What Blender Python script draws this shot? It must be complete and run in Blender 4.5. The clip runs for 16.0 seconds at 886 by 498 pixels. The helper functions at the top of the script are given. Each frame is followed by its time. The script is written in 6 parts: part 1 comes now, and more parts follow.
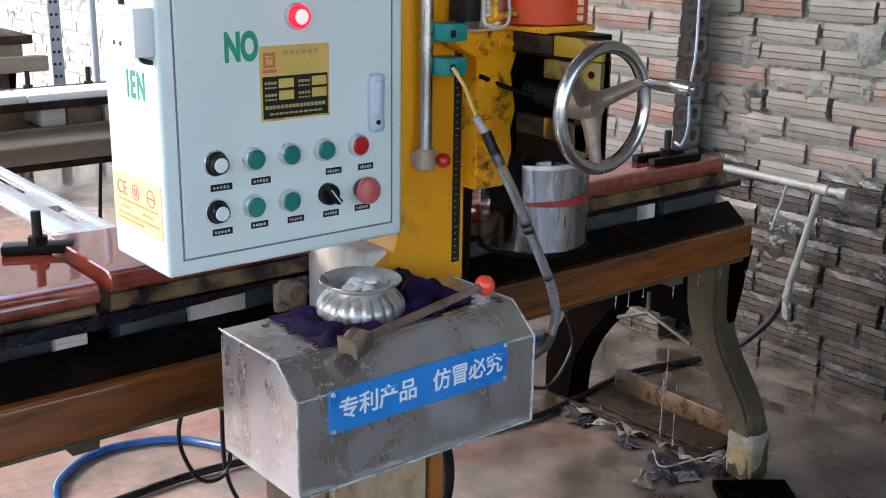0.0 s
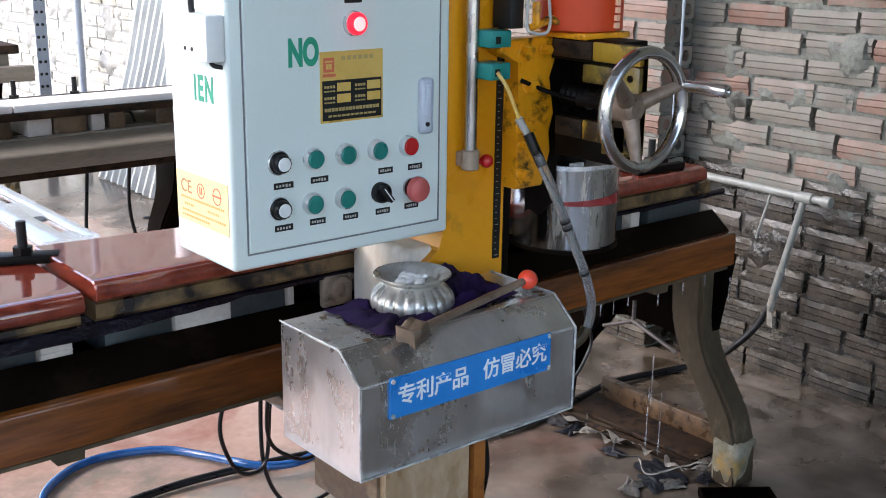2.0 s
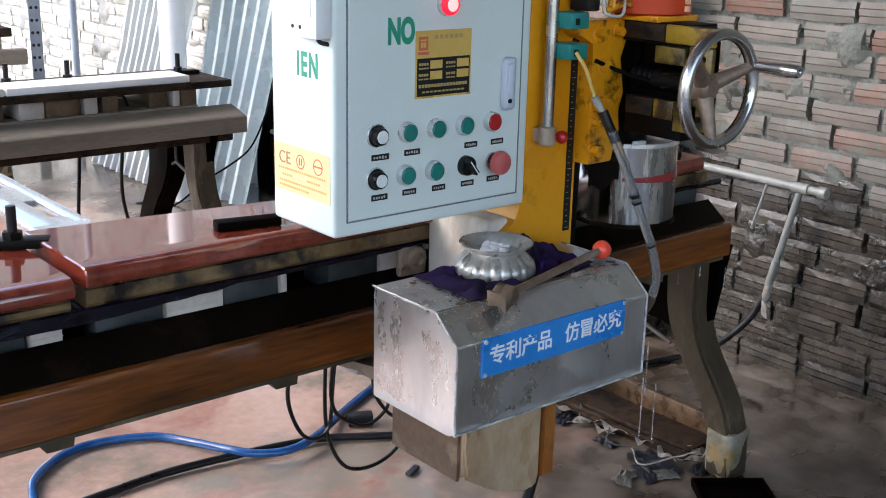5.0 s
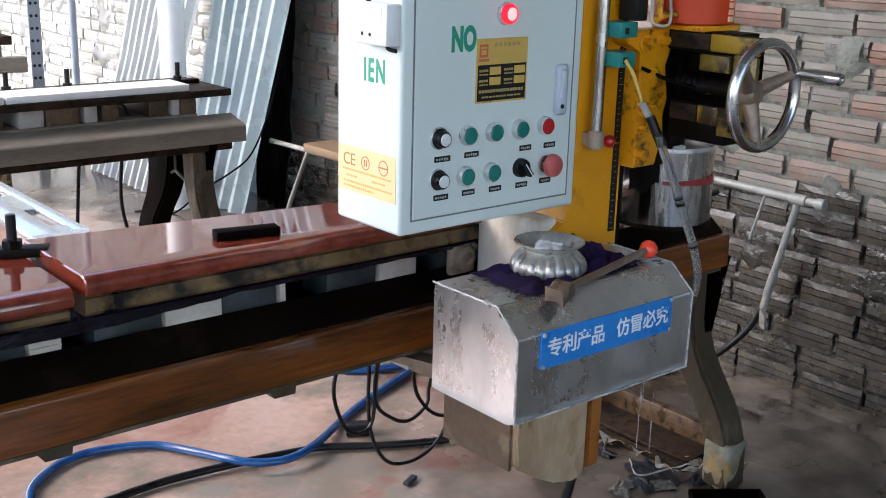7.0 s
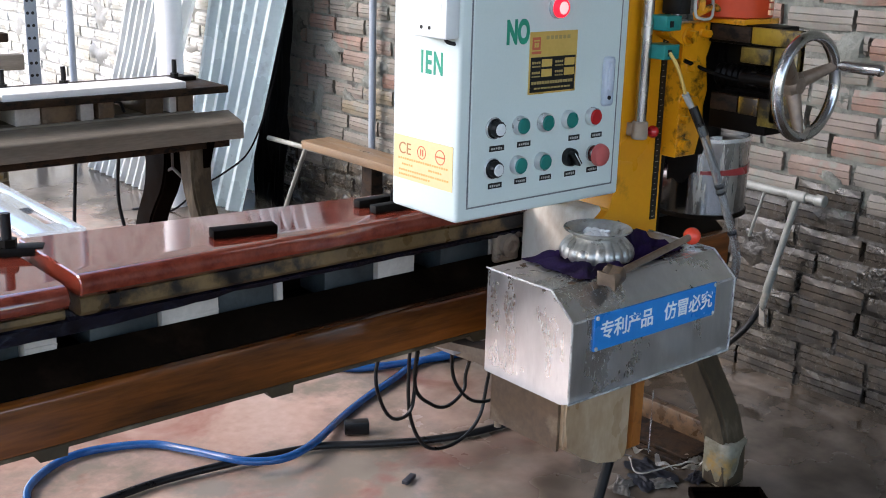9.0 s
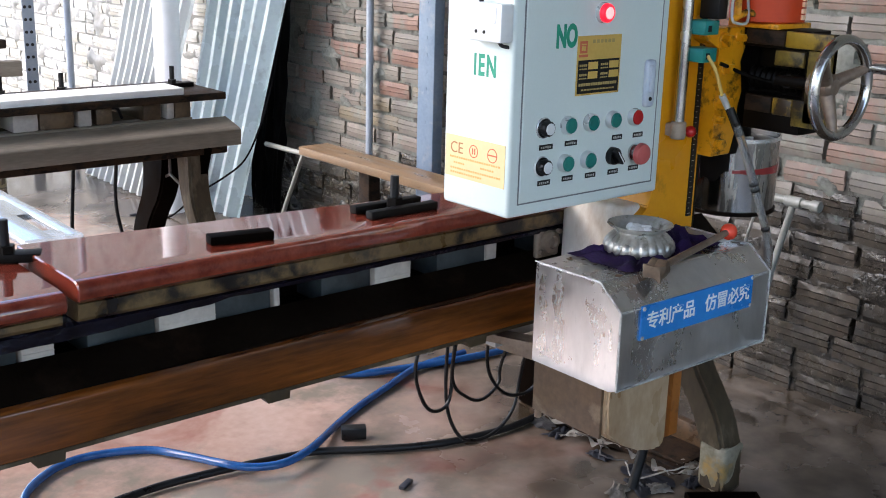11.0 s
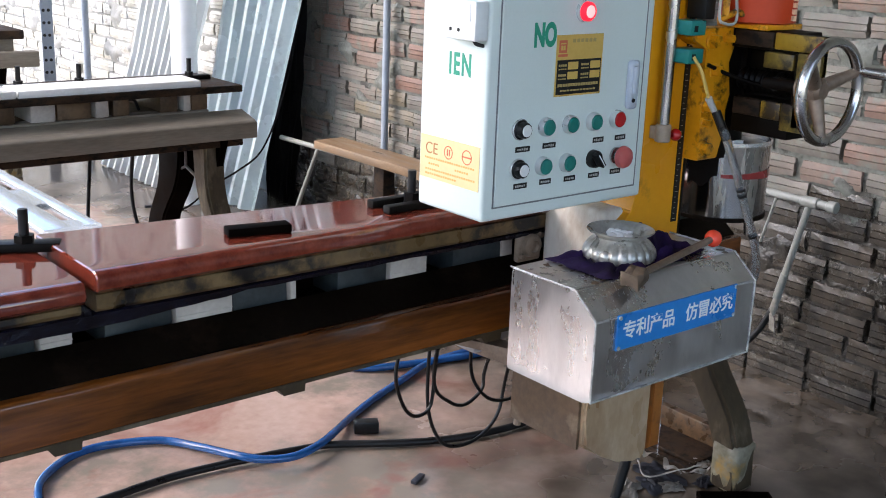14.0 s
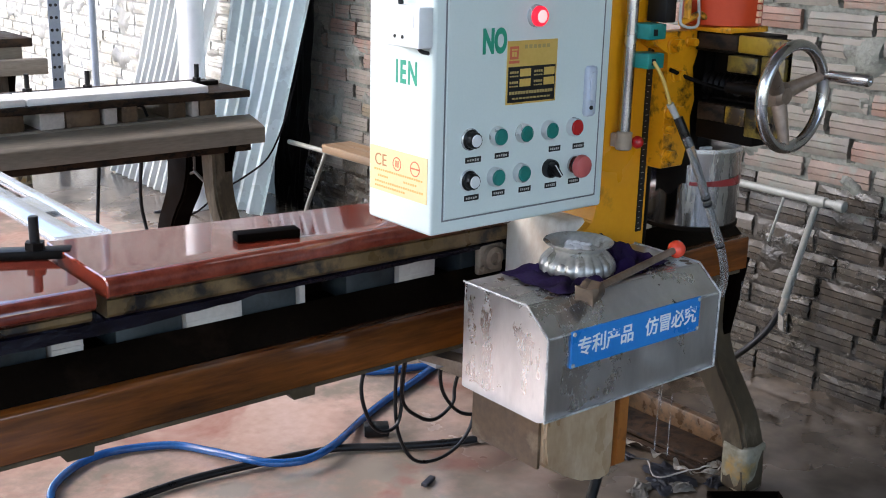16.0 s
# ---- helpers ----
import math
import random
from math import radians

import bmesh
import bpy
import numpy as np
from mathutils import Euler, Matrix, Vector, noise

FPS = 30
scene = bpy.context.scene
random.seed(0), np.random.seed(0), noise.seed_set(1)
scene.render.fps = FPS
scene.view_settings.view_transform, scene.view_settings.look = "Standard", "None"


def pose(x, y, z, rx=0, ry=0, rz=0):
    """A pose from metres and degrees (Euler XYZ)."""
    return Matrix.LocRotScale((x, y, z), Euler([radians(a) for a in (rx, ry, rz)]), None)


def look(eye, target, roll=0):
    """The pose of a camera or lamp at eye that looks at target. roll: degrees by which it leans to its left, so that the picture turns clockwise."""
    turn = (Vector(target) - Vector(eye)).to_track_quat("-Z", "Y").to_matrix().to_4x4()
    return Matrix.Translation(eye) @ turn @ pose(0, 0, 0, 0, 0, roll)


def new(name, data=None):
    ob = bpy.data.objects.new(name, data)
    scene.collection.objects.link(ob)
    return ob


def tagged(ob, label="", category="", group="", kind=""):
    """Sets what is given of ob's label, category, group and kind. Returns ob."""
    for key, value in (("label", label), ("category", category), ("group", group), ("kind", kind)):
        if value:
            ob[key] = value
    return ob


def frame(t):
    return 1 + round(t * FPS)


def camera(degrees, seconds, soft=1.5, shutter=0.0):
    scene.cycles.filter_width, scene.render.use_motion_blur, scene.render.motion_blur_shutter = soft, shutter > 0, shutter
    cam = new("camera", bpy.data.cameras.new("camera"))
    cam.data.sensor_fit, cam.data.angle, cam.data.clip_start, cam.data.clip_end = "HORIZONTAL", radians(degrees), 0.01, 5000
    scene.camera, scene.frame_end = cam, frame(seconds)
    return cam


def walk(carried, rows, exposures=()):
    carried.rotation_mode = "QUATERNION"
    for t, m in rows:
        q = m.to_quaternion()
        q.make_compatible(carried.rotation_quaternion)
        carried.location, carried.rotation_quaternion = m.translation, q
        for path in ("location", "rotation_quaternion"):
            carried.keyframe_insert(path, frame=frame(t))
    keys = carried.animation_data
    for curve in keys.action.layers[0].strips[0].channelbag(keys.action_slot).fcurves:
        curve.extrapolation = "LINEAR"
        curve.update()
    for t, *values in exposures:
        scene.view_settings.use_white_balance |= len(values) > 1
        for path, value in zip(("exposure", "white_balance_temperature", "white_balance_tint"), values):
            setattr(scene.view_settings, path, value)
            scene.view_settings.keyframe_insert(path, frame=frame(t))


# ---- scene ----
cam = camera(42.91, 16.0, soft=1.0)
ROWS = [
    (0, -0.0037, 0.0010, 1.1973, 73.67, -0.77, -38.80),
    (0.5, -0.0069, -0.0037, 1.1984, 74.02, -0.73, -38.32),
    (1, -0.0080, -0.0056, 1.1990, 73.83, -1.00, -38.64),
    (1.5, -0.0060, -0.0068, 1.2015, 74.18, -1.04, -38.92),
    (2, -0.0042, -0.0083, 1.1996, 74.14, -0.78, -39.41),
    (2.5, -0.0017, -0.0094, 1.1994, 74.01, -0.59, -39.59),
    (3, -0.0024, -0.0048, 1.1987, 73.90, -0.80, -39.08),
    (3.5, 0.0012, 0.0002, 1.1968, 73.58, -1.07, -39.20),
    (4, 0.0044, 0.0042, 1.1958, 73.47, -1.22, -39.53),
    (6.5, 0.0047, 0.0028, 1.1986, 73.73, -1.39, -39.54),
    (7, 0.0020, 0.0011, 1.1996, 73.97, -1.55, -39.59),
    (7.5, 0.0013, -0.0041, 1.2011, 74.17, -1.32, -39.46),
    (8, 0.0010, -0.0033, 1.2013, 74.27, -1.10, -38.84),
    (8.5, 0.0096, 0.0018, 1.2014, 73.93, -1.12, -39.57),
    (9, 0.0101, 0.0104, 1.1978, 73.81, -1.45, -39.70),
    (11.5, 0.0062, 0.0017, 1.2008, 74.15, -1.47, -39.86),
    (12, 0.0046, 0.0021, 1.2005, 74.13, -1.60, -39.87),
    (12.5, 0.0031, 0.0007, 1.2003, 74.06, -1.70, -39.62),
    (13, 0.0015, 0.0032, 1.2016, 74.26, -2.14, -39.49),
    (13.5, 0.0001, 0.0049, 1.2018, 74.04, -2.09, -38.97),
    (14, -0.0001, 0.0063, 1.2000, 73.86, -2.04, -39.03),
    (14.5, -0.0027, 0.0053, 1.2005, 73.98, -1.92, -39.01),
    (15, -0.0045, 0.0011, 1.2022, 74.16, -1.87, -38.82),
    (15.5, -0.0061, -0.0017, 1.2015, 74.13, -1.70, -38.83),
    (16, -0.0033, -0.0001, 1.2033, 73.97, -1.38, -38.75),
]
walk(cam, [(t, pose(x, y, z, rx, ry, rz)) for t, x, y, z, rx, ry, rz in ROWS], exposures=[(0.0, 2.57, 6800, 16), (4.0, 2.48, 6800, 16), (6.5, 2.36, 6800, 16), (13.0, 2.36, 6800, 16), (16.0, 2.41, 6800, 16)])

# the carriage's way along the bench, in metres
SLIDE = [
    (0, 0.0000),
    (0.5, 0.0284),
    (1, 0.0595),
    (1.5, 0.0866),
    (2, 0.1123),
    (2.5, 0.1414),
    (3, 0.1674),
    (3.5, 0.1977),
    (4, 0.2239),
    (6.5, 0.3641),
    (7, 0.3916),
    (7.5, 0.4196),
    (8, 0.4467),
    (8.5, 0.4764),
    (9, 0.5011),
    (11.5, 0.6233),
    (12, 0.6206),
    (12.5, 0.6064),
    (13, 0.5816),
    (13.5, 0.5530),
    (14, 0.5258),
    (14.5, 0.4974),
    (15, 0.4699),
    (15.5, 0.4418),
    (16, 0.4138),
]

# ---- world and light ----
world = bpy.data.worlds.new("overcast_sky")
scene.world = world
world.use_nodes = True
wn = world.node_tree.nodes
sky = wn.new("ShaderNodeTexSky")
sky.sky_type, sky.sun_disc = "NISHITA", False
sky.sun_elevation, sky.sun_rotation = radians(38), radians(-62)
sky.dust_density, sky.air_density = 1.0, 1.0
world.node_tree.links.new(sky.outputs[0], wn["Background"].inputs[0])
wn["Background"].inputs[1].default_value = 0.15
sun = new("sun", bpy.data.lights.new("sun", "SUN"))
sun.data.energy, sun.data.angle, sun.data.color = 0.85, radians(50), (1.0, 0.98, 0.95)
sun.matrix_world = look((-6, 4.5, 6.0), (0, 1.2, 0))


# ---- materials ----
def nodes_of(name):
    m = bpy.data.materials.new(name)
    m.use_nodes = True
    nt = m.node_tree
    return m, nt, nt.nodes["Principled BSDF"]


def surf(name, c1, c2, rough=0.5, metal=0.0, scale=8.0, fine=90.0, bump=0.15, spots=None, spot_scale=3.0, spot_at=0.6,
         rvar=0.15, stretch=(1, 1, 1), coat=0.0, vary=0.0, spot_rough=None, depth=0.004, spec=0.5, soft=0.06):
    """A surface with two colours of mottling, a fine grain, stains and a fine relief."""
    m, nt, b = nodes_of(name)
    N, L = nt.nodes.new, nt.links.new
    co = N("ShaderNodeTexCoord")
    mp = N("ShaderNodeMapping")
    mp.inputs["Scale"].default_value = stretch
    L(co.outputs["Object"], mp.inputs[0])
    if vary:
        own = N("ShaderNodeObjectInfo")
        far = N("ShaderNodeVectorMath")
        far.operation = "MULTIPLY_ADD"
        far.inputs[1].default_value, far.inputs[2].default_value = (37.0, 53.0, 71.0), (0, 0, 0)
        L(own.outputs["Random"], far.inputs[0])
        L(far.outputs[0], mp.inputs["Location"])
    n1, n2 = N("ShaderNodeTexNoise"), N("ShaderNodeTexNoise")
    for n, s, d in ((n1, scale, 6), (n2, fine, 4)):
        n.inputs["Scale"].default_value, n.inputs["Detail"].default_value = s, d
        L(mp.outputs[0], n.inputs["Vector"])
    add = N("ShaderNodeMath")
    add.operation = "MULTIPLY_ADD"
    add.inputs[1].default_value = 0.35
    L(n2.outputs[0], add.inputs[0])
    L(n1.outputs[0], add.inputs[2])
    ramp = N("ShaderNodeValToRGB")
    ramp.color_ramp.elements[0].position, ramp.color_ramp.elements[1].position = 0.45, 0.92
    ramp.color_ramp.elements[0].color, ramp.color_ramp.elements[1].color = (*c1, 1), (*c2, 1)
    L(add.outputs[0], ramp.inputs[0])
    out = ramp.outputs[0]
    if vary:
        info = N("ShaderNodeObjectInfo")
        hsv = N("ShaderNodeHueSaturation")
        mr = N("ShaderNodeMapRange")
        mr.inputs["To Min"].default_value, mr.inputs["To Max"].default_value = 1 - vary, 1 + vary
        L(info.outputs["Random"], mr.inputs[0])
        L(mr.outputs[0], hsv.inputs["Value"])
        L(out, hsv.inputs["Color"])
        out = hsv.outputs[0]
    rmath = N("ShaderNodeMapRange")
    rmath.inputs["From Min"].default_value, rmath.inputs["From Max"].default_value = 0.3, 0.7
    rmath.inputs["To Min"].default_value, rmath.inputs["To Max"].default_value = max(0.02, rough - rvar), min(1, rough + rvar)
    L(n1.outputs[0], rmath.inputs[0])
    rout = rmath.outputs[0]
    if spots:
        n3 = N("ShaderNodeTexNoise")
        n3.inputs["Scale"].default_value, n3.inputs["Detail"].default_value, n3.inputs["Roughness"].default_value = spot_scale, 7, 0.65
        L(mp.outputs[0], n3.inputs["Vector"])
        r3 = N("ShaderNodeValToRGB")
        r3.color_ramp.elements[0].position, r3.color_ramp.elements[1].position = spot_at - soft, spot_at + soft
        L(n3.outputs[0], r3.inputs[0])
        mix = N("ShaderNodeMix")
        mix.data_type = "RGBA"
        mix.inputs["B"].default_value = (*spots, 1)
        mix.inputs[7].default_value = (*spots, 1)
        L(r3.outputs[0], mix.inputs[0])
        L(out, mix.inputs[6])
        out = mix.outputs[2]
        if spot_rough is not None:
            m2 = N("ShaderNodeMix")
            m2.inputs[3].default_value = spot_rough
            L(r3.outputs[0], m2.inputs[0])
            L(rout, m2.inputs[2])
            rout = m2.outputs[0]
    L(out, b.inputs["Base Color"])
    L(rout, b.inputs["Roughness"])
    b.inputs["Metallic"].default_value = metal
    b.inputs["Specular IOR Level"].default_value = spec
    b.inputs["Coat Weight"].default_value = coat
    b.inputs["Coat Roughness"].default_value = 0.06
    if bump:
        bp = N("ShaderNodeBump")
        bp.inputs["Strength"].default_value, bp.inputs["Distance"].default_value = bump, depth
        L(add.outputs[0], bp.inputs["Height"])
        L(bp.outputs[0], b.inputs["Normal"])
    return m


def glow(name, color, strength):
    m, nt, b = nodes_of(name)
    b.inputs["Base Color"].default_value = (*color, 1)
    b.inputs["Emission Color"].default_value = (*color, 1)
    b.inputs["Emission Strength"].default_value = strength
    return m


def clear(name, color=(1, 1, 1), rough=0.05, ior=1.4):
    m, nt, b = nodes_of(name)
    b.inputs["Base Color"].default_value = (*color, 1)
    b.inputs["Transmission Weight"].default_value = 0.85
    b.inputs["Roughness"].default_value, b.inputs["IOR"].default_value = rough, ior
    return m




def floor_surface():
    """Wet concrete: pinkish stone slurry along the benches, grey mud towards the walls and outside."""
    m = surf("wet_floor", (0.32, 0.195, 0.145), (0.54, 0.37, 0.30), 0.16, 0, 2.0, 40, 0.15, (0.24, 0.20, 0.16), 2.4, 0.545, 0.12, spot_rough=0.07)
    nt = m.node_tree
    N, L, b = nt.nodes.new, nt.links.new, nt.nodes["Principled BSDF"]
    pink = b.inputs["Base Color"].links[0].from_socket
    co = N("ShaderNodeTexCoord")
    n1, n2 = N("ShaderNodeTexNoise"), N("ShaderNodeTexNoise")
    n1.inputs["Scale"].default_value, n1.inputs["Detail"].default_value = 2.2, 6
    n2.inputs["Scale"].default_value, n2.inputs["Detail"].default_value = 7.0, 8
    L(co.outputs["Object"], n1.inputs["Vector"])
    L(co.outputs["Object"], n2.inputs["Vector"])
    mud = N("ShaderNodeValToRGB")
    mud.color_ramp.elements[0].position, mud.color_ramp.elements[1].position = 0.38, 0.66
    mud.color_ramp.elements[0].color, mud.color_ramp.elements[1].color = (0.034, 0.024, 0.014, 1), (0.142, 0.112, 0.086, 1)
    L(n2.outputs[0], mud.inputs[0])
    # slurry lies within reach of the benches
    sep = N("ShaderNodeSeparateXYZ")
    L(co.outputs["Object"], sep.inputs[0])
    dist = N("ShaderNodeVectorMath")
    dist.operation = "DISTANCE"
    dist.inputs[1].default_value = (0.7, 1.75, 0)
    along = N("ShaderNodeVectorMath")
    along.operation = "MULTIPLY"
    along.inputs[1].default_value = (1.0, 0.55, 1.0)
    L(co.outputs["Object"], along.inputs[0])
    L(along.outputs[0], dist.inputs[0])
    add = N("ShaderNodeMath")
    add.operation = "MULTIPLY_ADD"
    add.inputs[1].default_value = 0.9
    L(n1.outputs[0], add.inputs[0])
    L(dist.outputs["Value"], add.inputs[2])
    ramp = N("ShaderNodeMapRange")
    ramp.inputs["From Min"].default_value, ramp.inputs["From Max"].default_value = 1.45, 1.85
    L(add.outputs[0], ramp.inputs[0])
    n3 = N("ShaderNodeTexNoise")
    n3.inputs["Scale"].default_value, n3.inputs["Detail"].default_value, n3.inputs["Distortion"].default_value = 3.1, 5, 0.8
    L(co.outputs["Object"], n3.inputs["Vector"])
    red = N("ShaderNodeMapRange")
    red.inputs["From Min"].default_value, red.inputs["From Max"].default_value = 0.56, 0.70
    red.inputs["To Max"].default_value = 0.75
    L(n3.outputs[0], red.inputs[0])
    stain = N("ShaderNodeMix")
    stain.data_type = "RGBA"
    stain.inputs[7].default_value = (0.27, 0.085, 0.065, 1)
    L(red.outputs[0], stain.inputs[0])
    L(pink, stain.inputs[6])
    pink = stain.outputs[2]
    mix = N("ShaderNodeMix")
    mix.data_type = "RGBA"
    L(ramp.outputs[0], mix.inputs[0])
    L(pink, mix.inputs[6])
    L(mud.outputs[0], mix.inputs[7])
    L(mix.outputs[2], b.inputs["Base Color"])
    wet = b.inputs["Roughness"].links[0].from_socket
    dull = N("ShaderNodeMapRange")
    dull.inputs["From Min"].default_value, dull.inputs["From Max"].default_value = 0.35, 0.65
    dull.inputs["To Min"].default_value, dull.inputs["To Max"].default_value = 0.09, 0.36
    L(n1.outputs[0], dull.inputs[0])
    rmix = N("ShaderNodeMix")
    L(ramp.outputs[0], rmix.inputs[0])
    L(wet, rmix.inputs[2])
    L(dull.outputs[0], rmix.inputs[3])
    L(rmix.outputs[0], b.inputs["Roughness"])
    return m


def brick_surface(name, colours, shade, rough, smear, smear_at, by_island, scale=9.0, gloss=0.5, crust=None):
    """Fired clay: each brick takes one of several colours, with mottling, smeared mortar and pitting."""
    m, nt, b = nodes_of(name)
    N, L = nt.nodes.new, nt.links.new
    co = N("ShaderNodeTexCoord")
    if by_island:
        own = N("ShaderNodeNewGeometry").outputs["Random Per Island"]
    else:
        own = N("ShaderNodeObjectInfo").outputs["Random"]
    mp = N("ShaderNodeVectorMath")
    mp.operation = "MULTIPLY_ADD"
    mp.inputs[1].default_value = (37.0, 53.0, 71.0)
    L(own, mp.inputs[0])
    L(co.outputs["Object"], mp.inputs[2])
    tint = N("ShaderNodeValToRGB")
    els = tint.color_ramp.elements
    tint.color_ramp.interpolation = "CONSTANT"
    while len(els) < len(colours):
        els.new(0.5)
    for i, c in enumerate(colours):
        els[i].position, els[i].color = i / len(colours), (*c, 1)
    L(own, tint.inputs[0])
    noises = []
    for sc, de in ((scale, 6), (110.0, 4), (13.0, 7)):
        n = N("ShaderNodeTexNoise")
        n.inputs["Scale"].default_value, n.inputs["Detail"].default_value, n.inputs["Roughness"].default_value = sc, de, 0.62
        L(mp.outputs[0], n.inputs["Vector"])
        noises.append(n)
    tone = N("ShaderNodeMapRange")
    tone.inputs["From Min"].default_value, tone.inputs["From Max"].default_value = 0.3, 0.7
    tone.inputs["To Min"].default_value, tone.inputs["To Max"].default_value = shade
    L(noises[0].outputs[0], tone.inputs[0])
    mul = N("ShaderNodeVectorMath")
    mul.operation = "SCALE"
    L(tint.outputs[0], mul.inputs[0])
    L(tone.outputs[0], mul.inputs["Scale"])
    # part of each face burnt to a common pale grey
    ash = N("ShaderNodeMix")
    ash.data_type = "RGBA"
    ash.inputs[7].default_value = (*[sum(c[i] for c in colours) / len(colours) * k for i, k in enumerate((0.97, 1.05, 1.06))], 1)
    burn = N("ShaderNodeMapRange")
    burn.inputs["From Min"].default_value, burn.inputs["From Max"].default_value = 0.44, 0.60
    L(noises[2].outputs[0], burn.inputs[0])
    L(burn.outputs[0], ash.inputs[0])
    L(mul.outputs[0], ash.inputs[6])
    out = ash.outputs[2]
    for src, at, soft, colour in ((noises[2], smear_at, 0.05, smear), (noises[1], 0.66, 0.04, crust)):
        if colour is None:
            continue
        mask = N("ShaderNodeMapRange")
        mask.inputs["From Min"].default_value, mask.inputs["From Max"].default_value = at - soft, at + soft
        L(src.outputs[0], mask.inputs[0])
        mix = N("ShaderNodeMix")
        mix.data_type = "RGBA"
        L(mask.outputs[0], mix.inputs[0])
        L(out, mix.inputs[6])
        mix.inputs[7].default_value = (*colour, 1)
        out = mix.outputs[2]
    L(out, b.inputs["Base Color"])
    rr = N("ShaderNodeMapRange")
    rr.inputs["From Min"].default_value, rr.inputs["From Max"].default_value = 0.35, 0.65
    rr.inputs["To Min"].default_value, rr.inputs["To Max"].default_value = rough
    L(noises[2].outputs[0], rr.inputs[0])
    L(rr.outputs[0], b.inputs["Roughness"])
    b.inputs["Specular IOR Level"].default_value = gloss
    hgt = N("ShaderNodeMath")
    hgt.operation = "MULTIPLY_ADD"
    hgt.inputs[1].default_value = 0.4
    L(noises[1].outputs[0], hgt.inputs[0])
    L(noises[2].outputs[0], hgt.inputs[2])
    bp = N("ShaderNodeBump")
    bp.inputs["Strength"].default_value, bp.inputs["Distance"].default_value = 0.7, 0.006
    L(hgt.outputs[0], bp.inputs["Height"])
    L(bp.outputs[0], b.inputs["Normal"])
    return m


def splashed_metal(name, bare, rough, lime, fleck_at, cloud_at, streak=(1, 1, 0.3), haze=0.0, foot=None):
    """Sheet metal that mirrors softly, with clouds and flecks of dried lime water."""
    m, nt, b = nodes_of(name)
    N, L = nt.nodes.new, nt.links.new
    co, mp = N("ShaderNodeTexCoord"), N("ShaderNodeMapping")
    mp.inputs["Scale"].default_value = streak
    L(co.outputs["Object"], mp.inputs[0])

    def field(scale, detail, vec):
        n = N("ShaderNodeTexNoise")
        n.inputs["Scale"].default_value, n.inputs["Detail"].default_value, n.inputs["Roughness"].default_value = scale, detail, 0.65
        L(vec, n.inputs["Vector"])
        return n.outputs[0]

    def ranged(src, a, z, p, q):
        r = N("ShaderNodeMapRange")
        for key, v in zip(("From Min", "From Max", "To Min", "To Max"), (a, z, p, q)):
            r.inputs[key].default_value = v
        L(src, r.inputs[0])
        return r.outputs[0]
    cloud = ranged(field(11.0, 7, co.outputs["Object"]), cloud_at - 0.16, cloud_at + 0.18, haze, 0.40)
    fleck = ranged(field(190.0, 3, mp.outputs[0]), fleck_at - 0.05, fleck_at + 0.10, 0.0, 0.45)
    runs = ranged(field(30.0, 3, mp.outputs[0]), 0.46, 0.84, 0.0, 0.24)
    both = N("ShaderNodeMath")
    both.operation = "MAXIMUM"
    both.use_clamp = True
    for a in (fleck, runs):
        top = N("ShaderNodeMath")
        top.operation = "MAXIMUM"
        L(cloud, top.inputs[0])
        L(a, top.inputs[1])
        cloud = top.outputs[0]
    L(cloud, both.inputs[0])
    if foot:
        # lime left along the lower edge where the water runs off
        sep = N("ShaderNodeSeparateXYZ")
        L(co.outputs["Object"], sep.inputs[0])
        edge = N("ShaderNodeMath")
        edge.operation = "MULTIPLY_ADD"
        edge.inputs[1].default_value = 0.035
        L(field(26.0, 6, co.outputs["Object"]), edge.inputs[0])
        L(sep.outputs["Z"], edge.inputs[2])
        L(ranged(edge.outputs[0], foot[0], foot[1], 0.9, 0.0), both.inputs[1])
    tone = N("ShaderNodeValToRGB")
    tone.color_ramp.elements[0].position, tone.color_ramp.elements[1].position = 0.35, 0.68
    tone.color_ramp.elements[0].color, tone.color_ramp.elements[1].color = (*[0.75 * c for c in bare], 1), (*bare, 1)
    L(field(16.0, 6, mp.outputs[0]), tone.inputs[0])
    mix = N("ShaderNodeMix")
    mix.data_type = "RGBA"
    L(both.outputs[0], mix.inputs[0])
    L(tone.outputs[0], mix.inputs[6])
    mix.inputs[7].default_value = (*lime, 1)
    L(mix.outputs[2], b.inputs["Base Color"])
    L(ranged(both.outputs[0], 0.0, 1.0, 1.0, 0.15), b.inputs["Metallic"])
    wear = N("ShaderNodeMath")
    wear.operation = "ADD"
    L(ranged(field(6.0, 5, mp.outputs[0]), 0.3, 0.7, rough - 0.07, rough + 0.1), wear.inputs[0])
    L(ranged(both.outputs[0], 0.0, 1.0, 0.0, 0.4), wear.inputs[1])
    L(wear.outputs[0], b.inputs["Roughness"])
    bp = N("ShaderNodeBump")
    bp.inputs["Strength"].default_value, bp.inputs["Distance"].default_value = 0.18, 0.003
    L(field(9.0, 4, co.outputs["Object"]), bp.inputs["Height"])
    L(bp.outputs[0], b.inputs["Normal"])
    return m


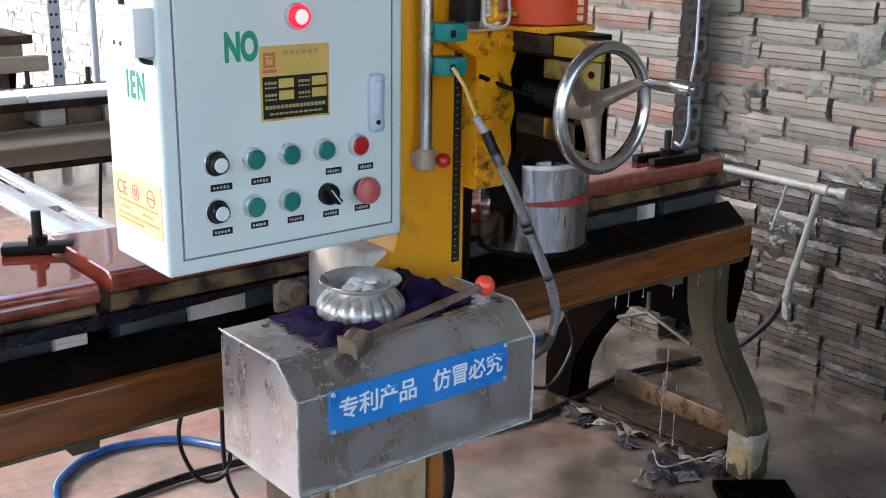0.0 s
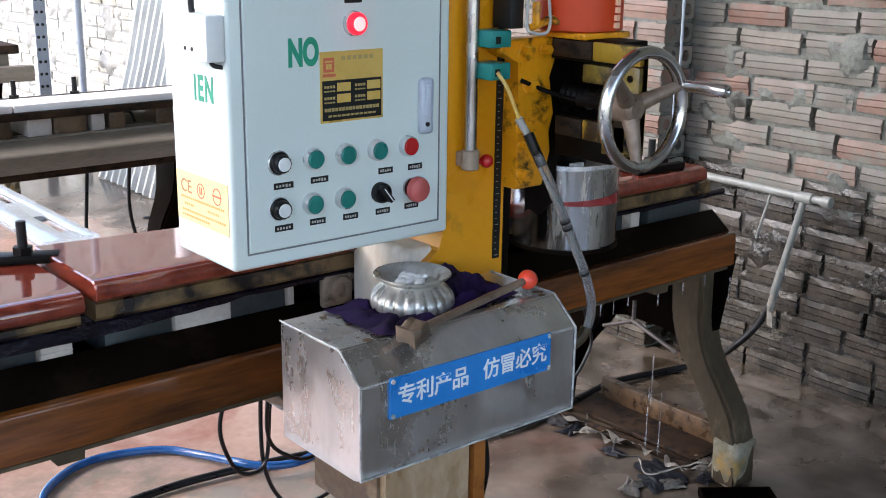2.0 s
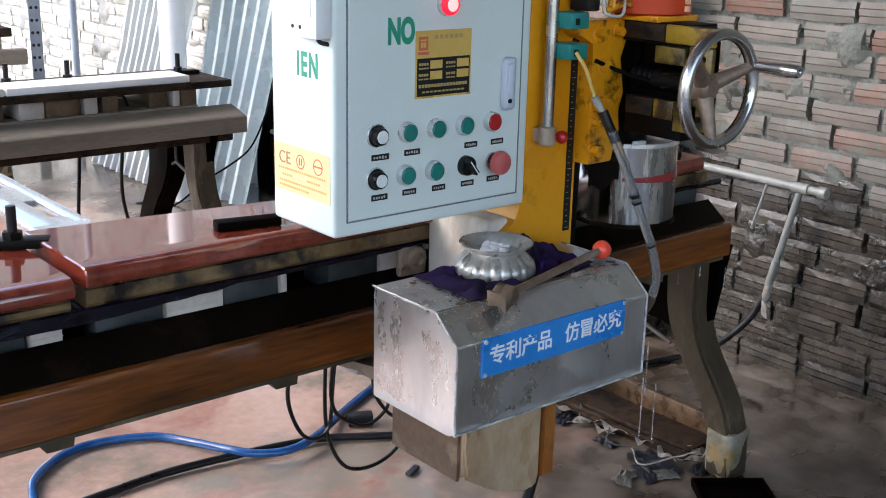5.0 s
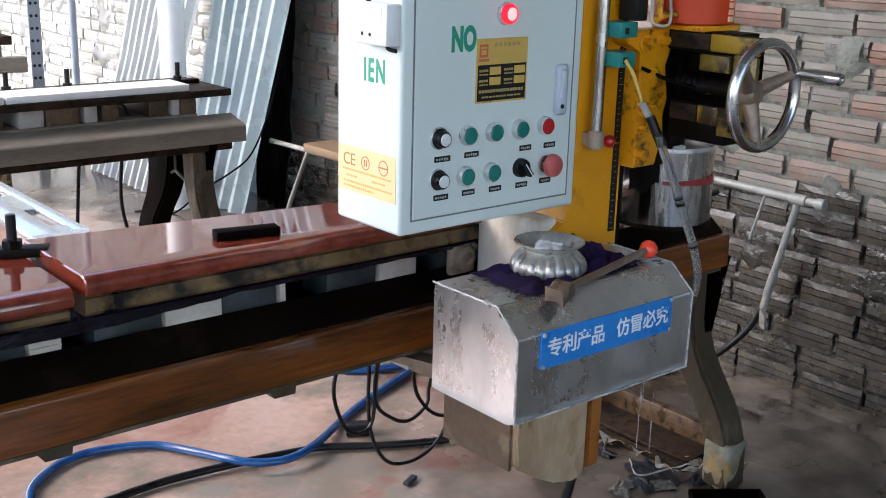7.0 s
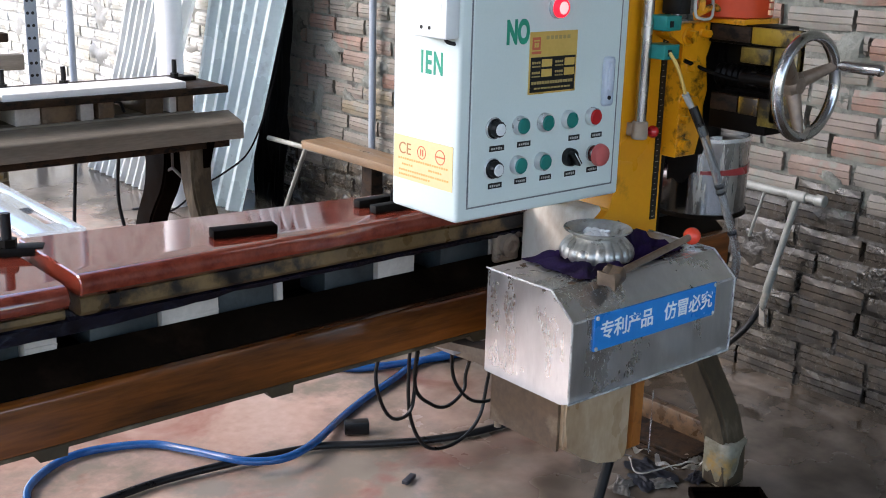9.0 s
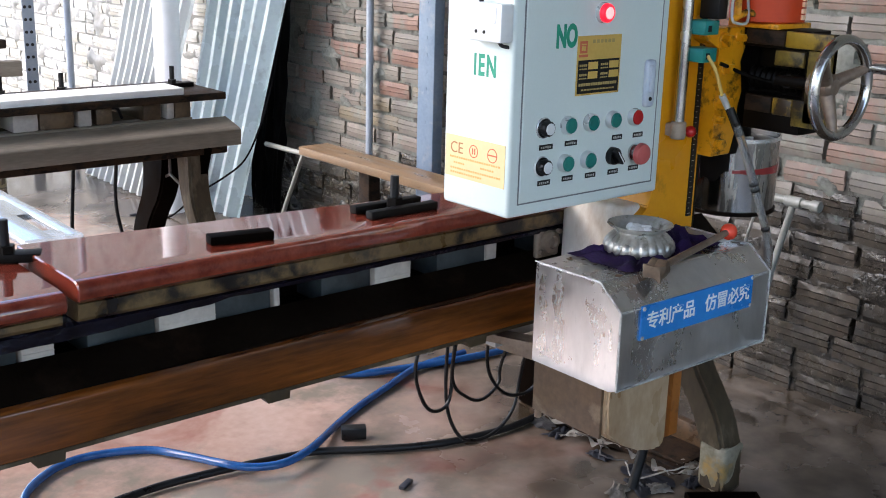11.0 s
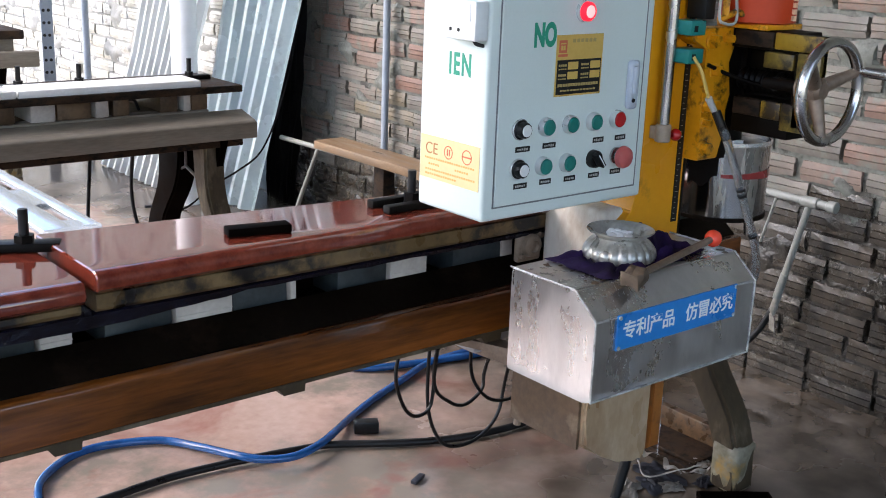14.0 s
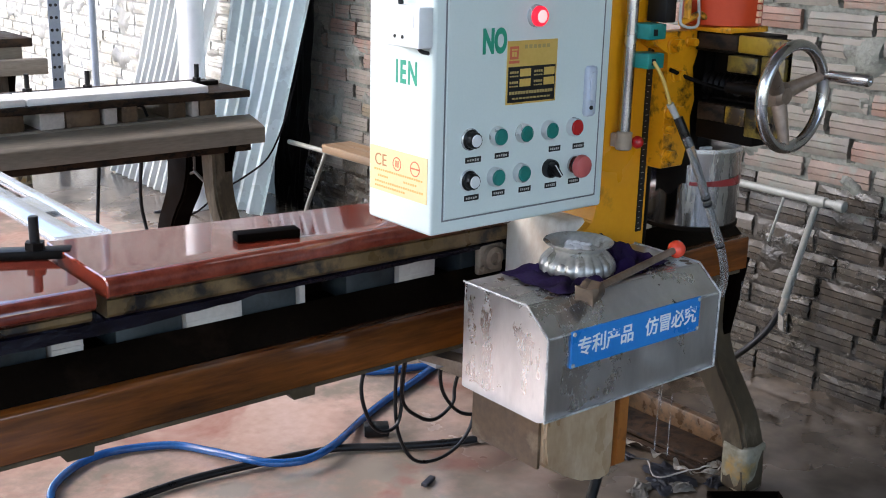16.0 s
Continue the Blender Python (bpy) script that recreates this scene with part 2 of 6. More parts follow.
M_FLOOR = floor_surface()
CLAY = ((0.136, 0.120, 0.102), (0.168, 0.134, 0.112), (0.158, 0.143, 0.120), (0.180, 0.108, 0.082), (0.112, 0.099, 0.084), (0.180, 0.154, 0.130), (0.162, 0.132, 0.086), (0.140, 0.126, 0.108))
M_BRICK = brick_surface("fired_brick", CLAY, (0.72, 1.25), (0.45, 0.7), (0.150, 0.155, 0.135), 0.60, False)
M_BRICK_RED = brick_surface("red_fired_brick", ((0.160, 0.108, 0.086), (0.175, 0.126, 0.102), (0.165, 0.088, 0.064)), (0.75, 1.25), (0.45, 0.7), (0.16, 0.16, 0.14), 0.61, False)
M_MORTAR = surf("cement_mortar", (0.060, 0.064, 0.054), (0.185, 0.195, 0.168), 0.62, 0, 9, 80, 0.9, (0.030, 0.028, 0.023), 9, 0.56, depth=0.012)
M_MORTARW = surf("soaked_mortar", (0.007, 0.006, 0.0045), (0.036, 0.030, 0.022), 0.3, 0, 12, 70, 1.0, (0.005, 0.004, 0.003), 9, 0.57, depth=0.014)
# lit copy of the mortar: daylight glare put into a paler colour
M_MORTARDAYLIT = surf("daylit_mortar", (0.20, 0.20, 0.185), (0.34, 0.34, 0.32), 0.7, 0, 9, 80, 0.6)
SODDEN = ((0.032, 0.025, 0.018), (0.044, 0.034, 0.025), (0.022, 0.017, 0.012), (0.038, 0.028, 0.019))
M_BRICKW = brick_surface("soaked_brick", SODDEN, (0.4, 1.6), (0.10, 0.38), (0.010, 0.008, 0.006), 0.58, False, 16.0, 0.6, (0.125, 0.115, 0.10))
M_BRICKWI = brick_surface("soaked_brick_far", SODDEN, (0.4, 1.6), (0.10, 0.38), (0.010, 0.008, 0.006), 0.58, True, 16.0, 0.6, (0.125, 0.115, 0.10))
M_MARBLE = surf("polished_red_granite", (0.112, 0.015, 0.008), (0.228, 0.044, 0.024), 0.06, 0, 45, 260, 0.0, rvar=0.04, coat=0.7)
M_PLY = surf("backing_board", (0.075, 0.043, 0.016), (0.19, 0.118, 0.05), 0.36, 0, 12, 150, 0.2, (0.006, 0.004, 0.004), 11, 0.54)
M_RUST = surf("rusted_beam", (0.040, 0.012, 0.005), (0.31, 0.088, 0.014), 0.16, 0.0, 5, 60, 0.3, (0.018, 0.008, 0.004), 4.5, 0.58, 0.11, stretch=(0.22, 1, 2.2), soft=0.12)
# near-black steels: the deep shade under the bench is put into their colour
M_DARK = surf("black_steel_with_shade", (0.001, 0.0006, 0.0004), (0.004, 0.002, 0.0012), 0.6, 0.0, 8, 90, 0.2, spec=0.015)
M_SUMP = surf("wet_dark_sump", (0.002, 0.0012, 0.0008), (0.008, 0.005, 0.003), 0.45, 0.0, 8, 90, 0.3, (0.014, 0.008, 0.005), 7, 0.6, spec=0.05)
M_FILM = surf("crumpled_black_film", (0.004, 0.004, 0.010), (0.016, 0.015, 0.030), 0.16, 0.0, 26, 120, 0.8, depth=0.008)
M_GLOSSBLACK = surf("wet_black_film", (0.0015, 0.0015, 0.004), (0.006, 0.005, 0.012), 0.06, 0.0, 30, 90, 0.8, depth=0.006, rvar=0.03)
M_BLOCK = surf("grey_packing_block", (0.018, 0.024, 0.026), (0.050, 0.061, 0.063), 0.45, 0, 10, 120, 0.3, (0.014, 0.015, 0.016), 8, 0.58)
M_TAPE = surf("pale_stone_block", (0.40, 0.34, 0.285), (0.60, 0.53, 0.46), 0.6, 0, 14, 120, 0.3, (0.4, 0.32, 0.25), 12, 0.65)
M_LEG = surf("muddy_leg_steel", (0.026, 0.018, 0.010), (0.095, 0.066, 0.034), 0.6, 0, 7, 70, 0.4, (0.14, 0.11, 0.07), 9, 0.60, stretch=(1, 1, 0.4), spec=0.35)
M_LEGTIP = surf("flaking_pale_paint", (0.09, 0.07, 0.03), (0.32, 0.29, 0.22), 0.65, 0, 20, 90, 0.5, (0.30, 0.18, 0.05), 14, 0.56)
M_TIMBER = surf("wet_timber", (0.012, 0.007, 0.004), (0.052, 0.028, 0.014), 0.65, 0, 6, 80, 0.4, (0.006, 0.004, 0.003), 9, 0.55, stretch=(3, 3, 6), spec=0.2)
M_BENCHWOOD = surf("weathered_beam", (0.12, 0.095, 0.07), (0.30, 0.25, 0.185), 0.6, 0, 5, 90, 0.3, (0.10, 0.08, 0.06), 5, 0.62, stretch=(0.3, 2, 2))
M_WHITESTONE = surf("white_stone", (0.70, 0.68, 0.64), (0.82, 0.80, 0.77), 0.3, 0, 6, 120, 0.05)
M_PIPE = surf("grey_pvc_pipe", (0.14, 0.145, 0.13), (0.27, 0.275, 0.25), 0.42, 0, 10, 120, 0.1, (0.24, 0.22, 0.19), 14, 0.66)
M_POST = surf("blue_grey_pipe", (0.20, 0.24, 0.29), (0.32, 0.36, 0.41), 0.4, 0.1, 8, 90, 0.1)
M_UPRIGHT = surf("blue_painted_upright", (0.10, 0.15, 0.215), (0.19, 0.25, 0.32), 0.4, 0.1, 8, 90, 0.1, (0.26, 0.28, 0.30), 9, 0.62)
M_SHEET = surf("corrugated_sheet", (0.54, 0.65, 0.68), (0.72, 0.81, 0.83), 0.3, 0.1, 3, 60, 0.05, (0.38, 0.43, 0.45), 4, 0.6)
M_SHEETB = surf("blue_sheet_steel", (0.12, 0.17, 0.21), (0.22, 0.28, 0.33), 0.4, 0.3, 3, 60, 0.05)
M_BLACK = surf("black_rubber", (0.004, 0.004, 0.0045), (0.012, 0.012, 0.012), 0.38, 0, 20, 150, 0.1, spec=0.25)
# black of the painted shadow by the leaning sheet, and of a cable
M_SHADEWIRE = surf("shade_and_wire_black", (0.0015, 0.0015, 0.002), (0.004, 0.004, 0.005), 0.9, 0, 5, 60, 0.2, spec=0.1)
M_BLUE = surf("blue_air_hose", (0.006, 0.05, 0.17), (0.012, 0.09, 0.27), 0.12, 0, 20, 150, 0.05)
M_DEBRIS = surf("muddy_debris", (0.006, 0.008, 0.014), (0.034, 0.036, 0.046), 0.6, 0, 16, 90, 0.6)
M_RAG = surf("pale_rag", (0.13, 0.115, 0.095), (0.33, 0.31, 0.27), 0.85, 0, 20, 90, 0.6)

M_BOX = surf("powder_coated_steel", (0.590, 0.668, 0.642), (0.660, 0.728, 0.702), 0.38, 0, 3, 300, 0.03, (0.49, 0.52, 0.49), 9, 0.72, 0.06)
M_LINE = surf("door_seam", (0.13, 0.14, 0.145), (0.20, 0.21, 0.215), 0.7, 0, 20, 90, 0)
M_YELLOW = surf("yellow_enamel", (0.63, 0.245, 0.005), (0.73, 0.31, 0.010), 0.32, 0, 6, 100, 0.06, (0.34, 0.145, 0.01), 12, 0.67, 0.08)
M_YDIRTY = surf("greasy_yellow_enamel", (0.66, 0.25, 0.005), (0.80, 0.35, 0.012), 0.34, 0, 9, 100, 0.15, (0.045, 0.017, 0.004), 24, 0.575, 0.1)
M_HAZARD = surf("worn_yellow_stripe", (0.28, 0.165, 0.014), (0.50, 0.30, 0.025), 0.45, 0, 9, 100, 0.15, (0.03, 0.016, 0.005), 22, 0.53)
M_HAZARDD = surf("grimy_yellow_stripe", (0.13, 0.085, 0.015), (0.34, 0.23, 0.03), 0.45, 0, 14, 100, 0.2, (0.015, 0.010, 0.006), 12, 0.54)
M_BRIGHT = surf("bright_machined_steel", (0.66, 0.68, 0.70), (0.82, 0.84, 0.86), 0.2, 0.8, 10, 90, 0.05, rvar=0.08)
M_GREASE = surf("black_grease", (0.0015, 0.0012, 0.001), (0.006, 0.004, 0.003), 0.5, 0, 12, 90, 0.3, spec=0.1)
M_ORANGE = surf("orange_motor_paint", (0.46, 0.032, 0.003), (0.56, 0.052, 0.006), 0.42, 0, 6, 90, 0.05, (0.30, 0.03, 0.006), 8, 0.66, spec=0.35)
M_CHROME = surf("chromed_steel", (0.42, 0.41, 0.40), (0.62, 0.61, 0.60), 0.24, 1.0, 10, 90, 0.05, rvar=0.1)
M_STEEL = surf("splashed_stainless", (0.30, 0.29, 0.28), (0.56, 0.545, 0.53), 0.17, 1.0, 9, 80, 0.06, (0.44, 0.41, 0.38), 20, 0.62, 0.08, spot_rough=0.5, stretch=(1, 1, 0.15))
M_GALV = splashed_metal("lime_stained_sheet_steel", (0.74, 0.73, 0.72), 0.24, (0.50, 0.50, 0.50), 0.615, 0.62, (1, 1, 0.30), 0.07, (-0.064, -0.044))
M_RED = surf("red_plastic", (0.40, 0.010, 0.012), (0.52, 0.02, 0.02), 0.3, 0, 10, 90, 0.02)
M_GREEN = surf("green_button_plastic", (0.0, 0.13, 0.11), (0.005, 0.19, 0.16), 0.3, 0, 10, 90, 0.02)
M_PINK = surf("faded_red_mushroom", (0.42, 0.075, 0.07), (0.54, 0.13, 0.12), 0.35, 0, 10, 90, 0.02)
M_STENCIL = surf("green_stencil_paint", (0.0, 0.24, 0.14), (0.01, 0.32, 0.20), 0.5, 0, 20, 200, 0.02)
M_TEAL = surf("teal_plastic", (0.0, 0.17, 0.15), (0.01, 0.25, 0.22), 0.4, 0, 14, 120, 0.05)
M_LABEL = surf("black_label", (0.005, 0.005, 0.005), (0.012, 0.012, 0.012), 0.5, 0, 20, 120, 0, spec=0.3)
M_PLATE = surf("gold_plate", (0.58, 0.37, 0.085), (0.68, 0.46, 0.13), 0.35, 0.2, 20, 150, 0.02)
M_CESTICK = surf("cream_sticker", (0.64, 0.50, 0.25), (0.70, 0.565, 0.31), 0.5, 0, 8, 150, 0.02)
M_INK = surf("brown_ink", (0.36, 0.15, 0.05), (0.45, 0.2, 0.08), 0.6, 0, 20, 90, 0)
M_PALEINK = surf("pale_ink", (0.62, 0.30, 0.07), (0.68, 0.36, 0.1), 0.6, 0, 20, 90, 0)
M_REDINK = surf("red_ink", (0.55, 0.10, 0.04), (0.62, 0.16, 0.08), 0.6, 0, 20, 90, 0)
M_SIGN = surf("blue_sign_enamel", (0.004, 0.165, 0.50), (0.01, 0.22, 0.60), 0.35, 0, 10, 120, 0.02)
M_WHITE = surf("white_paint", (0.72, 0.74, 0.75), (0.82, 0.83, 0.84), 0.4, 0, 10, 120, 0.02)
M_PLASTIC = surf("white_plastic", (0.66, 0.68, 0.68), (0.74, 0.76, 0.76), 0.35, 0, 6, 120, 0.02)
M_GREYPL = surf("grey_handle_plastic", (0.42, 0.47, 0.55), (0.52, 0.57, 0.64), 0.35, 0, 6, 120, 0.02)
M_CREAM = surf("cream_casting", (0.60, 0.56, 0.48), (0.76, 0.73, 0.66), 0.5, 0, 5, 80, 0.15, (0.34, 0.22, 0.11), 6, 0.62, stretch=(1, 1, 0.5), soft=0.1)
M_ORRUST = surf("orange_rust_paint", (0.24, 0.070, 0.010), (0.38, 0.135, 0.022), 0.5, 0, 8, 90, 0.2, (0.09, 0.03, 0.010), 9, 0.55)
M_BEARING = surf("muddy_cast_iron", (0.16, 0.11, 0.075), (0.34, 0.26, 0.19), 0.55, 0, 16, 120, 0.4)
M_PEWTER = surf("tarnished_aluminium", (0.24, 0.23, 0.20), (0.60, 0.58, 0.54), 0.36, 0.6, 18, 120, 0.3, (0.12, 0.10, 0.075), 22, 0.60)
M_PURPLE = surf("purple_cloth", (0.009, 0.003, 0.028), (0.048, 0.015, 0.12), 0.85, 0, 12, 260, 0.6)
M_CHALK = surf("white_chalk", (0.72, 0.71, 0.68), (0.82, 0.81, 0.79), 0.8, 0, 20, 120, 0.2)
M_WOOD = surf("worn_wood", (0.05, 0.032, 0.02), (0.19, 0.13, 0.085), 0.6, 0, 14, 120, 0.4)
M_CABLE_Y = surf("yellow_cable", (0.62, 0.40, 0.10), (0.75, 0.52, 0.18), 0.4, 0, 20, 120, 0.02)
M_TUBE = clear("clear_water_tube", (0.62, 0.64, 0.64), 0.22)
M_WATER = clear("falling_water", (0.93, 0.95, 0.96), 0.08, 1.33)
M_ROOF = surf("roof_sheet", (0.30, 0.32, 0.33), (0.42, 0.44, 0.45), 0.5, 0.2, 2, 40, 0.05)
M_PLASTER = surf("grey_plaster", (0.40, 0.38, 0.35), (0.55, 0.53, 0.50), 0.8, 0, 2, 40, 0.2)
M_YARD = surf("packed_yard_earth", (0.19, 0.175, 0.155), (0.31, 0.29, 0.26), 0.8, 0, 2, 40, 0.2)
M_LAMP = glow("lit_red_lamp", (1.0, 0.012, 0.03), 0.30)
M_LAMPC = glow("lit_lamp_core", (1.0, 0.30, 0.30), 0.35)


# ---- building tools ----
ORG = {}


def box(bm, x0, x1, y0, y1, z0, z1, bev=0.0, seg=2, m=None):
    vs = [bm.verts.new((x, y, z)) for x in (x0, x1) for y in (y0, y1) for z in (z0, z1)]
    fs = [bm.faces.new([vs[i] for i in q]) for q in ((0, 1, 3, 2), (4, 6, 7, 5), (0, 4, 5, 1), (2, 3, 7, 6), (0, 2, 6, 4), (1, 5, 7, 3))]
    geom = vs
    if bev:
        es = list({e for f in fs for e in f.edges})
        r = bmesh.ops.bevel(bm, geom=es, offset=bev, segments=seg, profile=0.5, affect="EDGES")
        geom = list({v for f in r["faces"] for v in f.verts})
    if m is not None:
        bmesh.ops.transform(bm, matrix=m, verts=geom)
    return bm


def rod(bm, p0, p1, r0, r1=None, seg=18, caps=True, bev=0.0):
    p0, p1 = Vector(p0), Vector(p1)
    d = p1 - p0
    q = Vector((0, 0, 1)).rotation_difference(d).to_matrix()
    r1 = r0 if r1 is None else r1
    prof = [(r0, 0.0), (r1, d.length)]
    if bev:
        prof = [(r0 - bev, 0.0), (r0, bev), (r1, d.length - bev), (r1 - bev, d.length)]
    rings = [[bm.verts.new(p0 + q @ Vector((r * math.cos(a), r * math.sin(a), h))) for a in [2 * math.pi * i / seg for i in range(seg)]] for r, h in prof]
    for a, b in zip(rings, rings[1:]):
        for i in range(seg):
            bm.faces.new((a[i], a[(i + 1) % seg], b[(i + 1) % seg], b[i]))
    if caps:
        bm.faces.new(rings[0][::-1])
        bm.faces.new(rings[-1])
    return bm


def lathe(bm, prof, at=(0, 0, 0), axis=(0, 0, 1), seg=32, wave=None):
    q = Vector((0, 0, 1)).rotation_difference(Vector(axis)).to_matrix()
    rings = []
    for r, h in prof:
        ring = []
        for i in range(seg):
            a = 2 * math.pi * i / seg
            k = r * (1 + (wave(a, h) if wave else 0))
            ring.append(bm.verts.new(Vector(at) + q @ Vector((k * math.cos(a), k * math.sin(a), h))))
        rings.append(ring)
    for a, b in zip(rings, rings[1:]):
        for i in range(seg):
            bm.faces.new((a[i], a[(i + 1) % seg], b[(i + 1) % seg], b[i]))
    if prof[0][0] > 1e-5:
        bm.faces.new(rings[0][::-1])
    if prof[-1][0] > 1e-5:
        bm.faces.new(rings[-1])
    return bm


def smooth_path(pts, n=6):
    pts = [Vector(p) for p in pts]
    ext = [2 * pts[0] - pts[1], *pts, 2 * pts[-1] - pts[-2]]
    out = []
    for a, b, c, d in zip(ext, ext[1:], ext[2:], ext[3:]):
        for i in range(n):
            t = i / n
            out.append(0.5 * (2 * b + (c - a) * t + (2 * a - 5 * b + 4 * c - d) * t * t + (3 * b - a - 3 * c + d) * t ** 3))
    out.append(pts[-1])
    return out


def sweep(bm, pts, r, seg=10, n=6, closed=False):
    path = smooth_path(pts, n) if n > 1 else [Vector(p) for p in pts]
    up, rings = Vector((0.13, 0.21, 0.97)), []
    for i, p in enumerate(path):
        t = (path[min(i + 1, len(path) - 1)] - path[max(i - 1, 0)]).normalized()
        side = t.cross(up)
        side = side.normalized() if side.length > 1e-3 else Vector((1, 0, 0))
        up2 = side.cross(t).normalized()
        up = up2
        rings.append([bm.verts.new(p + r * (side * math.cos(a) + up2 * math.sin(a))) for a in [2 * math.pi * k / seg for k in range(seg)]])
    for a, b in zip(rings, rings[1:]):
        for i in range(seg):
            bm.faces.new((a[i], a[(i + 1) % seg], b[(i + 1) % seg], b[i]))
    bm.faces.new(rings[0][::-1])
    bm.faces.new(rings[-1])
    return bm


def prism(bm, poly, axis, a, b):
    """A polygon of two coordinates pushed along an axis from a to b."""
    def at(p, h):
        u, v = p
        return {"x": (h, u, v), "y": (u, h, v), "z": (u, v, h)}[axis]
    lo, hi = [bm.verts.new(at(p, a)) for p in poly], [bm.verts.new(at(p, b)) for p in poly]
    n = len(poly)
    for i in range(n):
        bm.faces.new((lo[i], lo[(i + 1) % n], hi[(i + 1) % n], hi[i]))
    bm.faces.new(lo[::-1])
    bm.faces.new(hi)
    return bm


def ball(bm, c, r, sx=1.0, sy=1.0, sz=1.0, u=18, v=12):
    bmesh.ops.create_uvsphere(bm, u_segments=u, v_segments=v, radius=r, matrix=Matrix.Translation(c) @ Matrix.Diagonal((sx, sy, sz, 1)))
    return bm


def rough_up(bm, amount, scale):
    for v in bm.verts:
        v.co += amount * noise.noise_vector(v.co * scale)
    return bm


def mesh_of(name, bm, material, smooth=35):
    bmesh.ops.recalc_face_normals(bm, faces=bm.faces)
    me = bpy.data.meshes.new(name)
    bm.to_mesh(me)
    bm.free()
    me.materials.append(material)
    if smooth:
        me.shade_smooth()
        me.set_sharp_from_angle(angle=radians(smooth))
    return me


def root(ob):
    while ob.parent:
        ob = ob.parent
    return ob


def part(name, bm, material, parent, label="", smooth=35):
    o = ORG.get(root(parent).name)
    if o is not None:
        bmesh.ops.translate(bm, vec=-Vector(o), verts=bm.verts)
    ob = new(name, mesh_of(name, bm, material, smooth))
    ob.parent = parent
    return tagged(ob, label)


def thing(name, at, label, category, group="", kind=""):
    ob = new(name)
    ob.empty_display_size = 0.05
    ob.location = at
    ORG[ob.name] = at
    return tagged(ob, label, category, group, kind)


def solid(name, bm, material, label, category, at=None, group="", kind="", smooth=35):
    """A thing that is one mesh, its origin at its base."""
    at = at or (0, 0, 0)
    bmesh.ops.translate(bm, vec=-Vector(at), verts=bm.verts)
    ob = new(name, mesh_of(name, bm, material, smooth))
    ob.location = at
    return tagged(ob, label, category, group, kind)


def lettering(bm, text, size, m, depth=0.0006, bold=0.0, width=1.0, space=1.0):
    cu = bpy.data.curves.new("lettering", "FONT")
    cu.body, cu.size, cu.extrude, cu.offset, cu.space_character = text, size, depth, bold, space
    cu.align_x, cu.align_y = "CENTER", "CENTER"
    ob = bpy.data.objects.new("lettering", cu)
    scene.collection.objects.link(ob)
    dg = bpy.context.evaluated_depsgraph_get()
    me = bpy.data.meshes.new_from_object(ob.evaluated_get(dg))
    me.transform(m @ Matrix.Diagonal((width, 1, 1, 1)))
    bm.from_mesh(me)
    bpy.data.objects.remove(ob)
    bpy.data.curves.remove(cu)
    bpy.data.meshes.remove(me)
    return bm


def nb():
    return bmesh.new()


# ---- the hall ----
WX = 2.61
COURSE = 0.064


def hall():
    bm = nb()
    nx, ny = 90, 100
    grid = [[bm.verts.new((-9 + 11.65 * i / nx, -5 + 15 * j / ny, 0.004 * noise.noise(Vector((i * 0.35, j * 0.35, 0))))) for j in range(ny + 1)] for i in range(nx + 1)]
    for i in range(nx):
        for j in range(ny):
            bm.faces.new((grid[i][j], grid[i + 1][j], grid[i + 1][j + 1], grid[i][j + 1]))
    solid("floor", bm, M_FLOOR, "wet reddish concrete workshop floor with muddy patches", "floor", kind="structure")
    bm = nb()
    box(bm, -400, 400, -400, 400, -0.3, -0.03)
    solid("ground", bm, M_YARD, "plain grey yard ground outside the workshop", "ground", kind="structure")
    # unseen roof, added to hold back the sky; its edge sets the light
    bm = nb()
    box(bm, -4.2, 3.0, -5, 3.7, 3.9, 3.98)
    solid("ceiling", bm, M_ROOF, "unseen plain grey roof, added to block light from above", "ceiling", kind="structure")
    # unseen wall, kept low so that sky light reaches the fronts
    bm = nb()
    box(bm, -9, 3.0, -5.2, -5.0, -0.03, 0.8)
    solid("unseen_wall_south", bm, M_PLASTER, "unseen plain low wall, added to set how much front light enters", "wall", kind="structure")
    # unseen wall, added to cut low sky light from the open side
    bm = nb()
    box(bm, -9.2, -9.0, -5.2, 10, -0.03, 2.2)
    solid("unseen_wall_west", bm, M_YARD, "unseen plain wall, added to block low light from the open side", "wall", kind="structure")
    # unseen posts, added along with the roof
    for x, y in ((-4.1, -4.9), (-4.1, 0.0), (-4.1, 3.6)):
        bm = nb()
        box(bm, x - 0.1, x + 0.1, y - 0.1, y + 0.1, -0.03, 3.9, 0.01)
        solid("unseen_roof_post", bm, M_PLASTER, "unseen plain grey post added under the roof's open side", "post", (x, y, -0.03), "roof posts", "structure")


def brick_profile(h=0.053, d=0.05):
    g, w = 0.0036, 0.0014
    z = [-h / 2, -h / 6 - w, -h / 6, -h / 6 + w, h / 6 - w, h / 6, h / 6 + w, h / 2]
    x = [0.0015, 0, g, 0, 0, g, 0, 0.0015]
    return [(a, b) for a, b in zip(x, z)] + [(d, h / 2), (d, -h / 2)]


